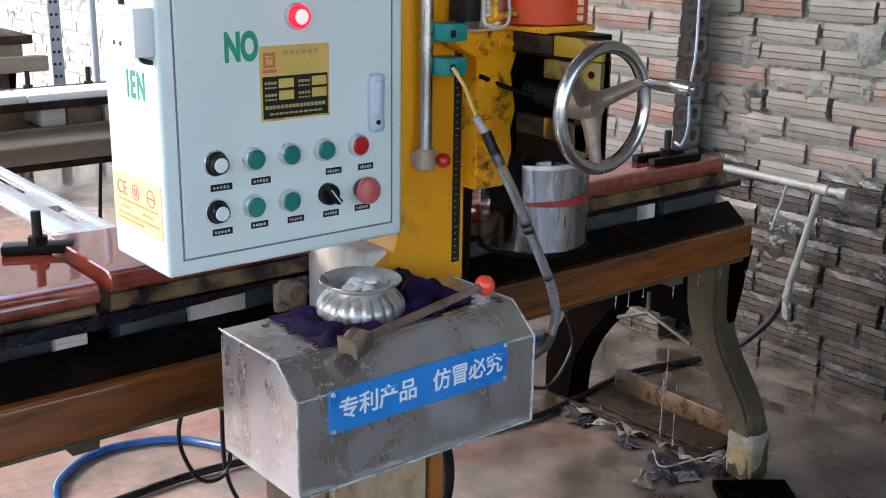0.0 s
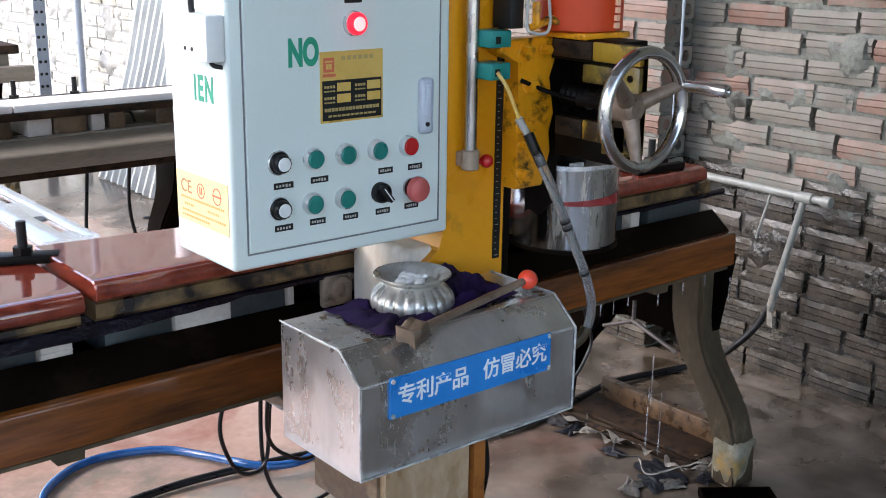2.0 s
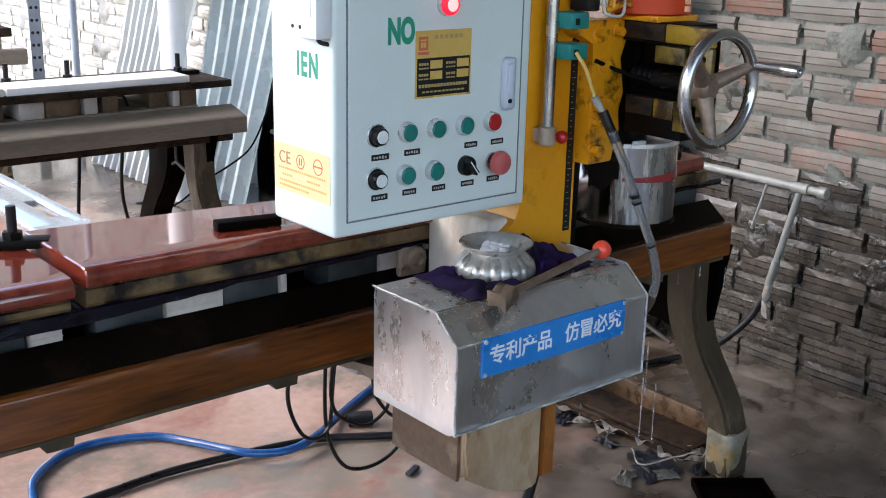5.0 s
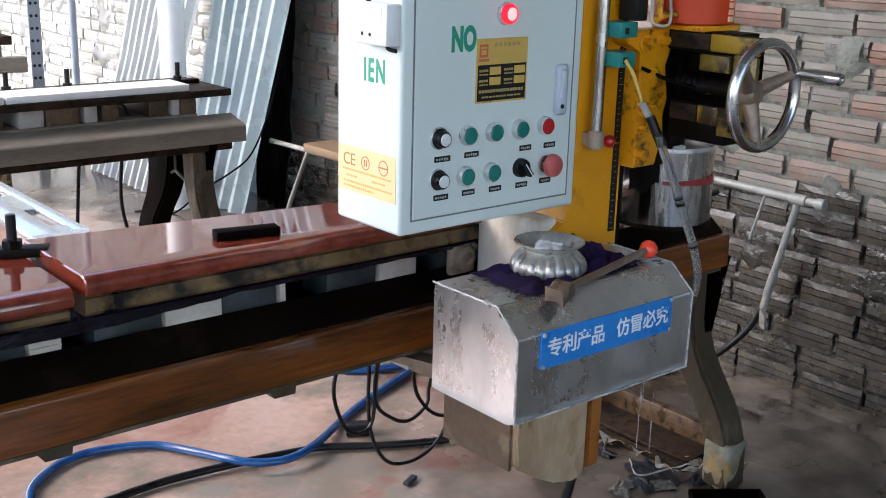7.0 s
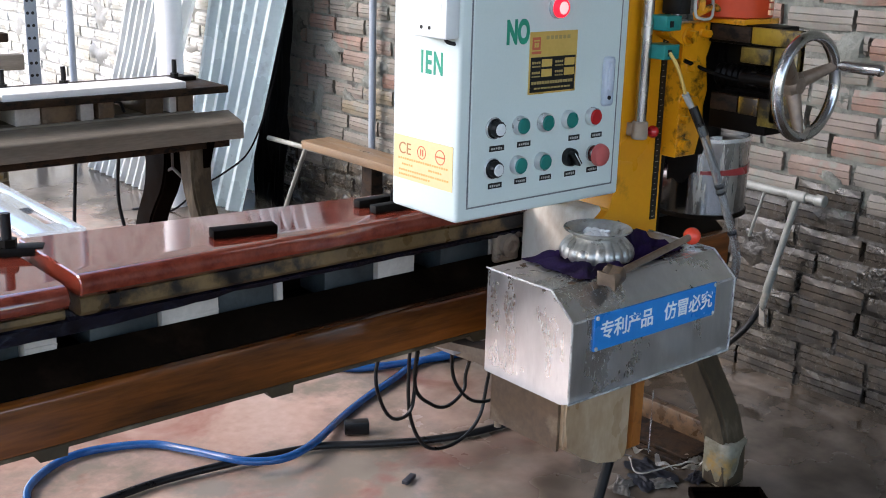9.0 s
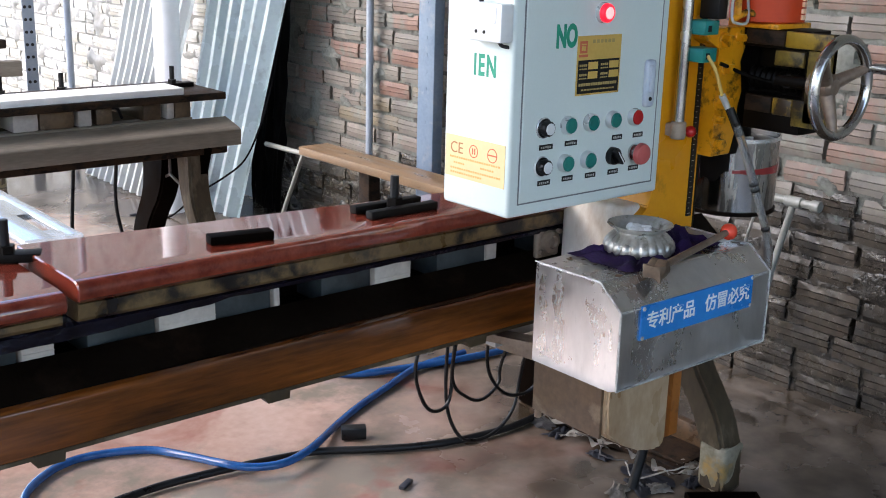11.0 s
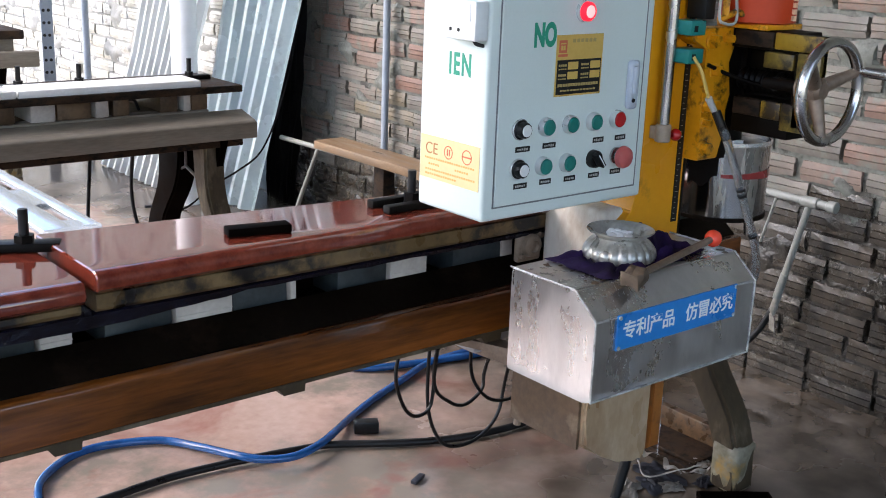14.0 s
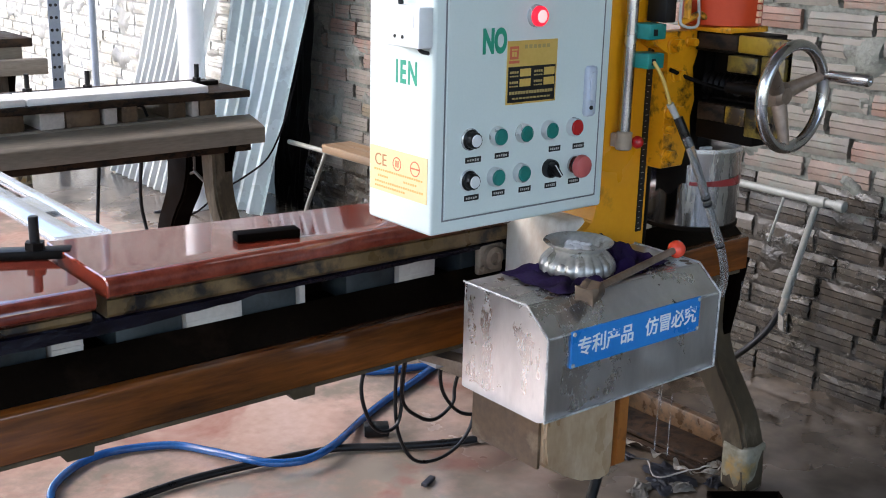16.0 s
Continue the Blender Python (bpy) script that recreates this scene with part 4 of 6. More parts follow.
# ---- the carriage ----
def carriage():
    c = thing("edge_grinder_carriage", (0.8, 1.4, 0.6), "yellow stone edge grinder with pale control box, sliding along the bench", "stone grinder")

    # control box
    x0, x1, yf, yb, z0, z1 = 0.566, 0.924, 1.238, 1.395, 0.766, 1.30
    bm = nb()
    box(bm, x0, x1, yf, yb, z0, z1, 0.006, 3)
    cb = part("control_box", bm, M_BOX, c, "pale grey-green powder-coated control box")
    bm = nb()
    for a, b, p, q in ((0.586, 0.588, 0.786, 1.285), (0.9035, 0.9055, 0.786, 1.285), (0.588, 0.9035, 0.786, 0.788), (0.588, 0.9035, 1.283, 1.285)):
        box(bm, a, b, yf - 0.0012, yf + 0.002, p, q)
    part("seam", bm, M_LINE, cb, "dark door seam")
    bm = nb()
    box(bm, 0.589, 0.9025, yf - 0.0025, yf + 0.002, 0.789, 1.282, 0.001, 1)
    door = part("door", bm, M_BOX, cb)
    yd = yf - 0.0025

    def button(x, z, kind):
        bm = nb()
        if kind == "knob":
            lathe(bm, [(0.0, 0.0), (0.0150, 0.0), (0.0150, 0.004), (0.0125, 0.0055), (0.0120, 0.014), (0.0108, 0.0155), (0.0, 0.0155)], (x, yd, z), (0, -1, 0), 24,
                  lambda a, h: 0.03 * math.cos(12 * a) if h > 0.005 else 0)
            k = part("control_knob", bm, M_BLACK, c, "black knob with a pale cap")
            bm = nb()
            lathe(bm, [(0.0, 0.0), (0.0165, 0.0), (0.0165, 0.002), (0.0152, 0.003), (0.0, 0.003)], (x, yd, z), (0, -1, 0), 28)
            part("skirt", bm, M_CHROMEPL, k, "silvery skirt")
            bm = nb()
            lathe(bm, [(0.0, 0.0150), (0.0092, 0.0150), (0.0092, 0.0165), (0.0082, 0.0172), (0.0, 0.0172)], (x, yd, z), (0, -1, 0), 20)
            box(bm, x - 0.0008, x + 0.0008, yd - 0.0178, yd - 0.0170, z + 0.001, z + 0.0075)
            part("cap", bm, M_PLASTIC, k)
            return
        if kind == "stop":
            lathe(bm, [(0.0, 0.0), (0.0135, 0.0), (0.0135, 0.004), (0.009, 0.005), (0.009, 0.014), (0.0, 0.014)], (x, yd, z), (0, -1, 0), 24)
            k = part("emergency_stop", bm, M_CHROME, c, "faded red mushroom stop button")
            bm = nb()
            lathe(bm, [(0.0, 0.0135), (0.016, 0.0135), (0.0185, 0.016), (0.0185, 0.020), (0.0165, 0.0245), (0.010, 0.027), (0.0, 0.0278)], (x, yd, z), (0, -1, 0), 28)
            part("mushroom", bm, M_PINK, k)
            return
        lathe(bm, [(0.0, 0.0), (0.0148, 0.0), (0.0148, 0.004), (0.0142, 0.0095), (0.0135, 0.0105), (0.0125, 0.0105), (0.0125, 0.007), (0.0, 0.007)], (x, yd, z), (0, -1, 0), 28)
        if kind == "select":
            k = part("selector_switch", bm, M_BLACK, c, "black rotary selector switch")
            bm = nb()
            box(bm, -0.004, 0.004, -0.022, -0.007, -0.0135, 0.0135, 0.0015, m=Matrix.Translation((x, yd, z)) @ pose(0, 0, 0, 0, -38, 0))
            part("lever", bm, M_BLACK, k)
            bm = nb()
            box(bm, -0.0008, 0.0008, -0.0226, -0.0218, -0.012, 0.012, m=Matrix.Translation((x, yd, z)) @ pose(0, 0, 0, 0, -38, 0))
            part("pointer", bm, M_WHITE, k)
            return
        k = part("push_button", bm, M_CHROMEPL, c, "round push button in a silvery bezel")
        bm = nb()
        lathe(bm, [(0.0, 0.0065), (0.0122, 0.0065), (0.0122, 0.0118), (0.0108, 0.0132), (0.0, 0.0136)], (x, yd, z), (0, -1, 0), 28)
        part("button_cap", bm, M_RED if kind == "red" else M_GREEN, k)

    zr1, zr2 = 0.9045, 0.8435
    for x, kind in ((0.634, "knob"), (0.686, "green"), (0.738, "green"), (0.791, "green"), (0.845, "red")):
        button(x, zr1, kind)
    for x, kind in ((0.633, "knob"), (0.684, "green"), (0.736, "green"), (0.797, "select"), (0.851, "stop")):
        button(x, zr2, kind)
    rnd = random.Random(4)
    for x, z, w in ((0.641, 0.8735, 0.030), (0.697, 0.8745, 0.028), (0.807, 0.8735, 0.025), (0.859, 0.873, 0.025),
                    (0.640, 0.8165, 0.028), (0.693, 0.8175, 0.025), (0.747, 0.8165, 0.025), (0.802, 0.816, 0.025), (0.853, 0.817, 0.025)):
        bm = nb()
        box(bm, x - w / 2, x + w / 2, yd - 0.0012, yd, z - 0.0043, z + 0.0043, 0.0004, 1)
        lb = part("button_label", bm, M_LABEL, c, "black label with unreadable pale marks")
        bm = nb()
        n = 5
        for i in range(n):
            a = x - w * 0.40 + i * w * 0.8 / n
            box(bm, a, a + w * 0.1, yd - 0.0016, yd - 0.0011, z - 0.0012 - rnd.random() * 0.001, z + 0.0012 + rnd.random() * 0.001)
        part("marks", bm, M_PALEGREY, lb)
    # signal lamp
    bm = nb()
    lathe(bm, [(0.0, 0.0), (0.0165, 0.0), (0.0165, 0.004), (0.0155, 0.007), (0.0, 0.007)], (0.754, yd, 1.078), (0, -1, 0), 28)
    lamp = part("signal_lamp", bm, M_CHROMEPL, c, "round lit red signal lamp")
    bm = nb()
    lathe(bm, [(0.0, 0.006), (0.0148, 0.006), (0.0148, 0.012), (0.0128, 0.015), (0.0118, 0.0152), (0.0, 0.0152)], (0.754, yd, 1.078), (0, -1, 0), 28)
    part("lens", bm, M_LAMP, lamp)
    bm = nb()
    lathe(bm, [(0.0, 0.015), (0.0098, 0.015), (0.0085, 0.0165), (0.004, 0.0172), (0.0, 0.0174)], (0.754, yd, 1.078), (0, -1, 0), 24)
    part("lens_core", bm, M_LAMPC, lamp)
    bm = nb()
    box(bm, 0.740, 0.768, yd - 0.0012, yd, 1.1045, 1.113, 0.0004, 1)
    part("lamp_label", bm, M_LABEL, c)
    # stencilled letters
    bm = lettering(nb(), "NO", 0.047, pose(0.6755, yd - 0.0002, 1.0425, 90, 0, 0), 0.0003, 0.0024, 0.62)
    part("stencil", bm, M_STENCIL, door, "green stencilled letters")
    bm = lettering(nb(), "IEN", 0.046, pose(x0 - 0.0002, 1.301, 0.9965, 90, 0, -90), 0.0003, 0.0013, 0.66, 1.22)
    part("stencil", bm, M_STENCIL, cb, "green stencilled letters")
    # rating plate
    px0, px1, pz0, pz1 = 0.700, 0.802, 0.949, 1.043
    bm = nb()
    box(bm, px0, px1, yd - 0.0012, yd, pz0, pz1, 0.0004, 1)
    pl = part("rating_plate", bm, M_PLATE, door, "gold and black metal rating plate")
    bm = nb()
    box(bm, px0 + 0.003, px1 - 0.003, yd - 0.0016, yd - 0.0011, pz0 + 0.003, pz0 + 0.056)
    part("black_field", bm, M_LABEL, c)
    for x, z in ((px0 + 0.026, pz0 + 0.041), (px0 + 0.075, pz0 + 0.041), (px0 + 0.026, pz0 + 0.026), (px0 + 0.075, pz0 + 0.026)):
        bm = nb()
        box(bm, x, x + 0.022, yd - 0.0020, yd - 0.0015, z, z + 0.0115)
        part("data_field", bm, M_PLATE, c)
    bm = nb()
    for z, h in ((0.046, 0.0035), (0.041, 0.002), (0.031, 0.0035), (0.026, 0.002)):
        for x in (0.006, 0.055):
            for i in range(4):
                box(bm, px0 + x + i * 0.0045, px0 + x + i * 0.0045 + 0.0033, yd - 0.0020, yd - 0.0015, pz0 + z, pz0 + z + h)
    for i in range(16):
        box(bm, px0 + 0.006 + i * 0.0056, px0 + 0.0104 + i * 0.0056, yd - 0.0020, yd - 0.0015, pz0 + 0.015, pz0 + 0.0195)
    for i in range(11):
        box(bm, px0 + 0.012 + i * 0.0072, px0 + 0.0175 + i * 0.0072, yd - 0.0020, yd - 0.0015, pz0 + 0.0075, pz0 + 0.010)
    for i in range(6):
        box(bm, px0 + 0.034 + i * 0.009, px0 + 0.040 + i * 0.009, yd - 0.0016, yd - 0.0011, pz1 - 0.012, pz1 - 0.0065)
    tagged(part("printing", bm, M_PLATEINK, c), kind="stuff")
    bm = nb()
    box(bm, px0 + 0.005, px0 + 0.022, yd - 0.0016, yd - 0.0011, pz1 - 0.027, pz1 - 0.008)
    box(bm, px0 + 0.004, px0 + 0.024, yd - 0.0016, yd - 0.0011, pz1 - 0.033, pz1 - 0.029)
    part("emblem", bm, M_REDINK, c)
    bm = nb()
    for i in range(2):
        box(bm, px0 + 0.009 + i * 0.005, px0 + 0.013 + i * 0.005, yd - 0.0020, yd - 0.0015, pz1 - 0.023, pz1 - 0.016)
    box(bm, px0 + 0.008, px0 + 0.019, yd - 0.0020, yd - 0.0015, pz1 - 0.014, pz1 - 0.012)
    part("emblem_mark", bm, M_PLATE, c)
    # door handle
    bm = nb()
    box(bm, 0.8630, 0.8870, yd - 0.008, yd, 0.919, 0.998, 0.0065, 3)
    h = part("handle", bm, M_GREYPL, door, "grey-blue plastic door handle with lock")
    bm = nb()
    box(bm, 0.8695, 0.8805, yd - 0.0125, yd - 0.006, 0.944, 0.989, 0.003, 2)
    part("grip", bm, M_GREYPL, h)
    bm = nb()
    rod(bm, (0.875, yd - 0.006, 0.933), (0.875, yd - 0.0095, 0.933), 0.0035, seg=12)
    part("lock", bm, M_BLACK, h)
    # sticker and switch box on the side
    bm = nb()
    box(bm, x0 - 0.0008, x0, 1.247, 1.389, 0.8125, 0.8805)
    st = part("approval_sticker", bm, M_CESTICK, cb, "cream sticker with approval marks")
    bm = lettering(nb(), "CE", 0.026, pose(x0 - 0.0010, 1.361, 0.860, 90, 0, -90), 0.0002, 0.0, 1.0)
    part("ce_mark", bm, M_INK, st)
    bm = nb()
    for yy, rr in ((1.3200, 0.0105), (1.2760, 0.0115)):
        lathe(bm, [(rr, 0.0), (rr, 0.0005), (rr - 0.0016, 0.0005), (rr - 0.0016, 0.0)], (x0 - 0.0006, yy, 0.8605), (-1, 0, 0), 24)
    for yy in (1.3172, 1.3222):
        box(bm, x0 - 0.0012, x0 - 0.0006, yy - 0.0012, yy + 0.0012, 0.8555, 0.8655)
    box(bm, x0 - 0.0012, x0 - 0.0006, 1.2645, 1.2875, 0.8595, 0.8617)
    tagged(part("approval_print", bm, M_REDINK, st), kind="stuff")
    bm = nb()
    for z, a, b in ((0.8435, 1.258, 1.378), (0.8345, 1.342, 1.370), (0.8345, 1.272, 1.306), (0.8255, 1.256, 1.378), (0.8185, 1.300, 1.380)):
        y = a
        while y < b - 0.004:
            box(bm, x0 - 0.0012, x0 - 0.0006, y, y + 0.0035, z, z + 0.003)
            y += 0.0055
    part("unreadable_print", bm, M_PALEINK, st)
    bm = nb()
    box(bm, x0 - 0.026, x0, 1.240, 1.318, 1.038, 1.095, 0.003)
    sw = part("switch_box", bm, M_PLASTIC, cb, "small white surface-mounted switch box")
    bm = nb()
    box(bm, x0 - 0.027, x0 - 0.0255, 1.251, 1.305, 1.066, 1.090, 0.0005, 1)
    part("rocker", bm, M_WHITE, sw)
    bm = nb()
    for yy in (1.277, 1.295):
        rod(bm, (x0 - 0.0255, yy, 1.052), (x0 - 0.0268, yy, 1.052), 0.0028, seg=10)
    part("socket_holes", bm, M_LABEL, sw)
    bm = nb()
    sweep(bm, [(x0 - 0.010, 1.262, 1.041), (x0 - 0.009, 1.256, 1.033), (x0 + 0.002, 1.250, 1.030)], 0.003, 8)
    part("lead", bm, M_BLACK, sw)
    bm = nb()
    sweep(bm, [(x0 - 0.012, 1.30, 1.095), (x0 - 0.012, 1.302, 1.11), (x0 - 0.01, 1.30, 1.16)], 0.004, 8)
    part("cord", bm, M_BLACK, sw)

    # column
    bm = nb()
    poly = [(0.900, 0.690), (1.045, 0.672), (1.045, 1.34), (0.926, 1.34), (0.926, 0.768), (0.918, 0.735), (0.880, 0.712)]
    prism(bm, poly, "y", 1.246, 1.36)
    bmesh.ops.bevel(bm, geom=list(bm.edges), offset=0.003, segments=2, affect="EDGES")
    part("column", bm, M_YELLOW, c, "bright yellow painted column")
    bm = nb()
    rod(bm, (0.955, 1.226, 0.868), (0.955, 1.226, 1.30), 0.0095, seg=20)
    part("guide_rod", bm, M_CHROME, c, "chromed guide rod")
    bm = nb()
    rod(bm, (0.955, 1.226, 0.858), (0.955, 1.226, 0.888), 0.0135, seg=20, bev=0.002)
    box(bm, 0.944, 0.966, 1.226, 1.247, 0.862, 0.884, 0.002)
    part("rod_socket", bm, M_BEARING, c)
    bm = nb()
    box(bm, 1.0215, 1.0345, 1.2435, 1.247, 0.705, 1.30)
    ru = part("scale_strip", bm, M_LABEL, c, "black measuring strip with pale ticks")
    bm = nb()
    for i in range(60):
        z = 0.71 + i * 0.0098
        box(bm, 1.0235, 1.027 if i % 5 else 1.0305, 1.2428, 1.2437, z, z + 0.0008)
    part("ticks", bm, M_PALEGREY, ru)
    for z in (1.0495, 1.0035):
        bm = nb()
        box(bm, 0.962, 1.000, 1.192, 1.232, z - 0.012, z + 0.012, 0.002)
        box(bm, 0.968, 0.994, 1.226, 1.247, z - 0.008, z + 0.008)
        sw = part("limit_switch", bm, M_TEAL, c, "teal plastic limit switch")
        bm = nb()
        box(bm, 0.970, 0.978, 1.1905, 1.1925, z - 0.006, z + 0.004)
        part("rivet", bm, M_LABEL, sw)
    bm = nb()
    rod(bm, (0.966, 1.226, 0.868), (0.980, 1.226, 0.868), 0.004, seg=10)
    ball(bm, (0.984, 1.222, 0.868), 0.0105)
    part("red_knob", bm, M_RED, c, "small red ball knob")
    # bolted plate
    bm = nb()
    prism(bm, [(1.038, 0.818), (1.112, 0.818), (1.130, 0.870), (1.130, 1.046), (1.000, 1.046), (1.000, 1.026), (1.038, 1.012)], "y", 1.215, 1.246)
    bmesh.ops.bevel(bm, geom=list(bm.edges), offset=0.002, segments=1, affect="EDGES")
    plate = part("bolted_plate", bm, M_YDIRTY, c, "greasy yellow plate with hexagon bolts")
    for x, z, k in ((1.047, 1.024, 1), (1.047, 0.915, 0.9), (1.062, 0.918, 0.6), (1.050, 0.84, 1), (1.045, 0.885, 0.6), (1.058, 0.975, 0.8), (1.085, 1.028, 0.6)):
        bm = nb()
        rod(bm, (x, 1.216, z), (x, 1.2115, z), 0.015 * k, seg=20, bev=0.001)
        rod(bm, (x, 1.2118, z), (x, 1.198, z), 0.0115 * k, seg=6)
        part("bolt", bm, M_YDIRTY, plate)
    bm = nb()
    prism(bm, [(1.131, 1.047), (1.131, 0.868), (1.113, 0.817), (1.092, 0.817), (1.099, 0.842), (1.108, 0.87), (1.104, 0.90), (1.112, 0.93), (1.106, 0.96), (1.101, 0.985), (1.111, 1.01), (1.108, 1.047)], "y", 1.2135, 1.2165)
    part("grease_smear", bm, M_GREASE, plate, "black grease smeared along the plate's edge")
    # slide housing with worn hazard stripes
    bm = nb()
    box(bm, 1.103, 1.172, 1.085, 1.214, 1.014, 1.047, 0.002)
    box(bm, 1.103, 1.172, 1.085, 1.200, 0.870, 0.932, 0.002)
    box(bm, 1.140, 1.172, 1.085, 1.214, 0.930, 1.016)
    box(bm, 1.103, 1.116, 1.034, 1.086, 0.890, 1.046, 0.002)
    box(bm, 1.131, 1.172, 1.200, 1.246, 0.872, 1.045)
    part("slide_housing", bm, M_GREASE, c, "black greasy slide housing")
    bm = nb()
    lathe(bm, [(0.0, 0.0)] + [(0.017 if i % 2 else 0.0205, 0.006 * i) for i in range(18)] + [(0.0, 0.105)], (1.132, 1.105, 0.958), (0, 1, 0), 20)
    part("bellows", bm, M_GREASE, c, "black greasy bellows")
    for a, b, q, r, m in ((1.034, 1.125, 1.018, 1.0455, M_HAZARD), (1.085, 1.143, 0.986, 1.0125, M_HAZARDD), (1.034, 1.078, 0.892, 1.0165, M_HAZARDD), (1.127, 1.206, 1.019, 1.0445, M_TIMBER), (1.141, 1.196, 0.902, 0.930, M_TIMBER), (1.100, 1.139, 0.901, 0.9305, M_HAZARD), (1.054, 1.099, 0.886, 0.931, M_HAZARDD)):
        bm = nb()
        box(bm, 1.0975, 1.1165, a, b, q, r, 0.002)
        part("hazard_block", bm, m, c, "worn yellow hazard-striped block")
    for y, z in ((1.05, 1.0), (1.05, 0.91)):
        bm = nb()
        rod(bm, (1.100, y, z), (1.0955, y, z), 0.005, seg=12)
        part("screw", bm, M_GREASE, c)
    bm = nb()
    sweep(bm, [(1.04, 1.213, 0.985), (1.075, 1.19, 0.968), (1.11, 1.16, 0.955), (1.14, 1.12, 0.95)], 0.0035, 8)
    part("grease_line", bm, M_GREASE, c)

    # handwheel
    cx, cy, cz, R = 1.054, 0.985, 0.968, 0.0775
    bm = nb()
    prof = [(R + 0.0085 * math.cos(a), 0.0095 * math.sin(a)) for a in [2 * math.pi * i / 14 for i in range(15)]]
    seg = 56
    rings = [[bm.verts.new((cx + r * math.cos(2 * math.pi * i / seg), cy + h, cz + r * math.sin(2 * math.pi * i / seg))) for r, h in prof[:-1]] for i in range(seg)]
    for i in range(seg):
        a, b = rings[i], rings[(i + 1) % seg]
        for k in range(14):
            bm.faces.new((a[k], a[(k + 1) % 14], b[(k + 1) % 14], b[k]))
    hw = part("handwheel", bm, M_CHROME, c, "chromed three-spoke handwheel with crank grip", 60)
    for ang in (22, 142, 264):
        a = radians(ang)
        bm = nb()
        rod(bm, (cx + 0.014 * math.cos(a), cy + 0.022, cz + 0.014 * math.sin(a)), (cx + (R - 0.004) * math.cos(a), cy, cz + (R - 0.004) * math.sin(a)), 0.0125, 0.0075, seg=12)
        part("spoke", bm, M_BEARINGL, hw)
    bm = nb()
    lathe(bm, [(0.0, -0.012), (0.013, -0.012), (0.020, -0.006), (0.021, 0.03), (0.0, 0.03)], (cx, cy + 0.022, cz), (0, 1, 0), 24)
    part("hub", bm, M_BEARINGL, hw)
    bm = nb()
    rod(bm, (cx, cy + 0.02, cz), (cx, cy + 0.12, cz), 0.009, seg=16)
    rod(bm, (cx, cy + 0.10, cz), (1.11, cy + 0.105, 0.96), 0.012, seg=12)
    part("shaft", bm, M_GREASE, hw)
    a = radians(22)
    gx, gz = cx + R * math.cos(a), cz + R * math.sin(a)
    bm = nb()
    lathe(bm, [(0.0, 0.0), (0.006, 0.0), (0.006, 0.012), (0.0085, 0.014), (0.0095, 0.05), (0.0095, 0.078), (0.008, 0.081), (0.004, 0.081), (0.0, 0.078)], (gx, cy, gz), (0, -1, 0), 20)
    part("crank_grip", bm, M_CHROME, hw, "chromed crank grip")

    # water guard round the grinding wheel, open towards the stone's edge
    gx, gy, gr = 1.274, 1.3376, 0.0913

    def wrap(bm, r, a0, a1, low, high, n=24):
        vs = []
        for i in range(n + 1):
            a = radians(a0 + (a1 - a0) * i / n)
            vs.append([bm.verts.new((gx + q * math.cos(a), gy + q * math.sin(a), z)) for q, z in ((r, low(i / n)), (r, high(i / n)), (r - 0.0018, high(i / n)), (r - 0.0018, low(i / n)))])
        for r0, r1 in zip(vs, vs[1:]):
            for k in range(4):
                bm.faces.new((r0[k], r0[(k + 1) % 4], r1[(k + 1) % 4], r1[k]))
        bm.faces.new(vs[0])
        bm.faces.new(vs[-1][::-1])
        return bm
    bm = wrap(nb(), gr, 141, 399, lambda u: 0.675, lambda u: 0.822, 72)
    gd = part("water_guard", bm, M_STEEL, c, "stainless cylindrical water guard", 40)
    bm = wrap(nb(), gr + 0.0022, 141, 399, lambda u: 0.816, lambda u: 0.8235, 72)
    part("rolled_rim", bm, M_BRIGHT, gd, "bright rolled rim", 40)
    bm = wrap(nb(), gr + 0.0026, 141, 399, lambda u: 0.671, lambda u: 0.679, 72)
    part("lower_rim", bm, M_SUMP, gd, "muddy dark lower rim", 40)
    bm = nb()
    lathe(bm, [(0.0, 0.808), (gr - 0.003, 0.808), (gr - 0.003, 0.811), (0.034, 0.813), (0.034, 0.872), (0.0, 0.872)], (gx, gy, 0.0), seg=40)
    part("guard_lid", bm, M_GREASE, gd)
    bm = wrap(nb(), gr + 0.0016, 218, 318, lambda u: 0.757 - 0.006 * u, lambda u: 0.763 + 0.009 * u)
    part("red_band", bm, M_REDBAND, gd, "wet dark red band")
    # black patch round the guard's left, with a wavy lower edge
    bm = wrap(nb(), gr + 0.0030, 178, 214, lambda u: 0.738 + 0.006 * math.sin(9 * u) + 0.02 * u * u, lambda u: 0.832)
    part("rubber_flap", bm, M_GREASE, gd, "black curved patch over the guard's left side")
    bm = nb()
    lathe(bm, [(0.0, 0.690), (0.048, 0.690), (0.052, 0.694), (0.052, 0.738), (0.0, 0.738)], (gx, gy, 0.0), seg=40)
    part("grinding_wheel", bm, M_DARK, c)
    bm = nb()
    box(bm, gx - 0.052, gx - 0.026, gy - 0.066, gy - 0.056, 0.8115, 0.826, 0.001)
    part("paper_tag", bm, M_WHITE, gd, "white tag")
    bm = nb()
    box(bm, 1.13, 1.30, 1.235, 1.36, 0.872, 0.90, 0.003)
    part("spindle_plate", bm, M_GREASE, c, "black greasy plate over the guard")
    bm = nb()
    box(bm, 1.047, 1.078, 1.265, 1.35, 0.66, 0.87, 0.004)
    rough_up(bm, 0.004, 30)
    part("slide_bracket", bm, M_GREASE, c)
    # crumpled film hung behind the guard against the splashing
    bm = nb()
    n, m = 22, 30
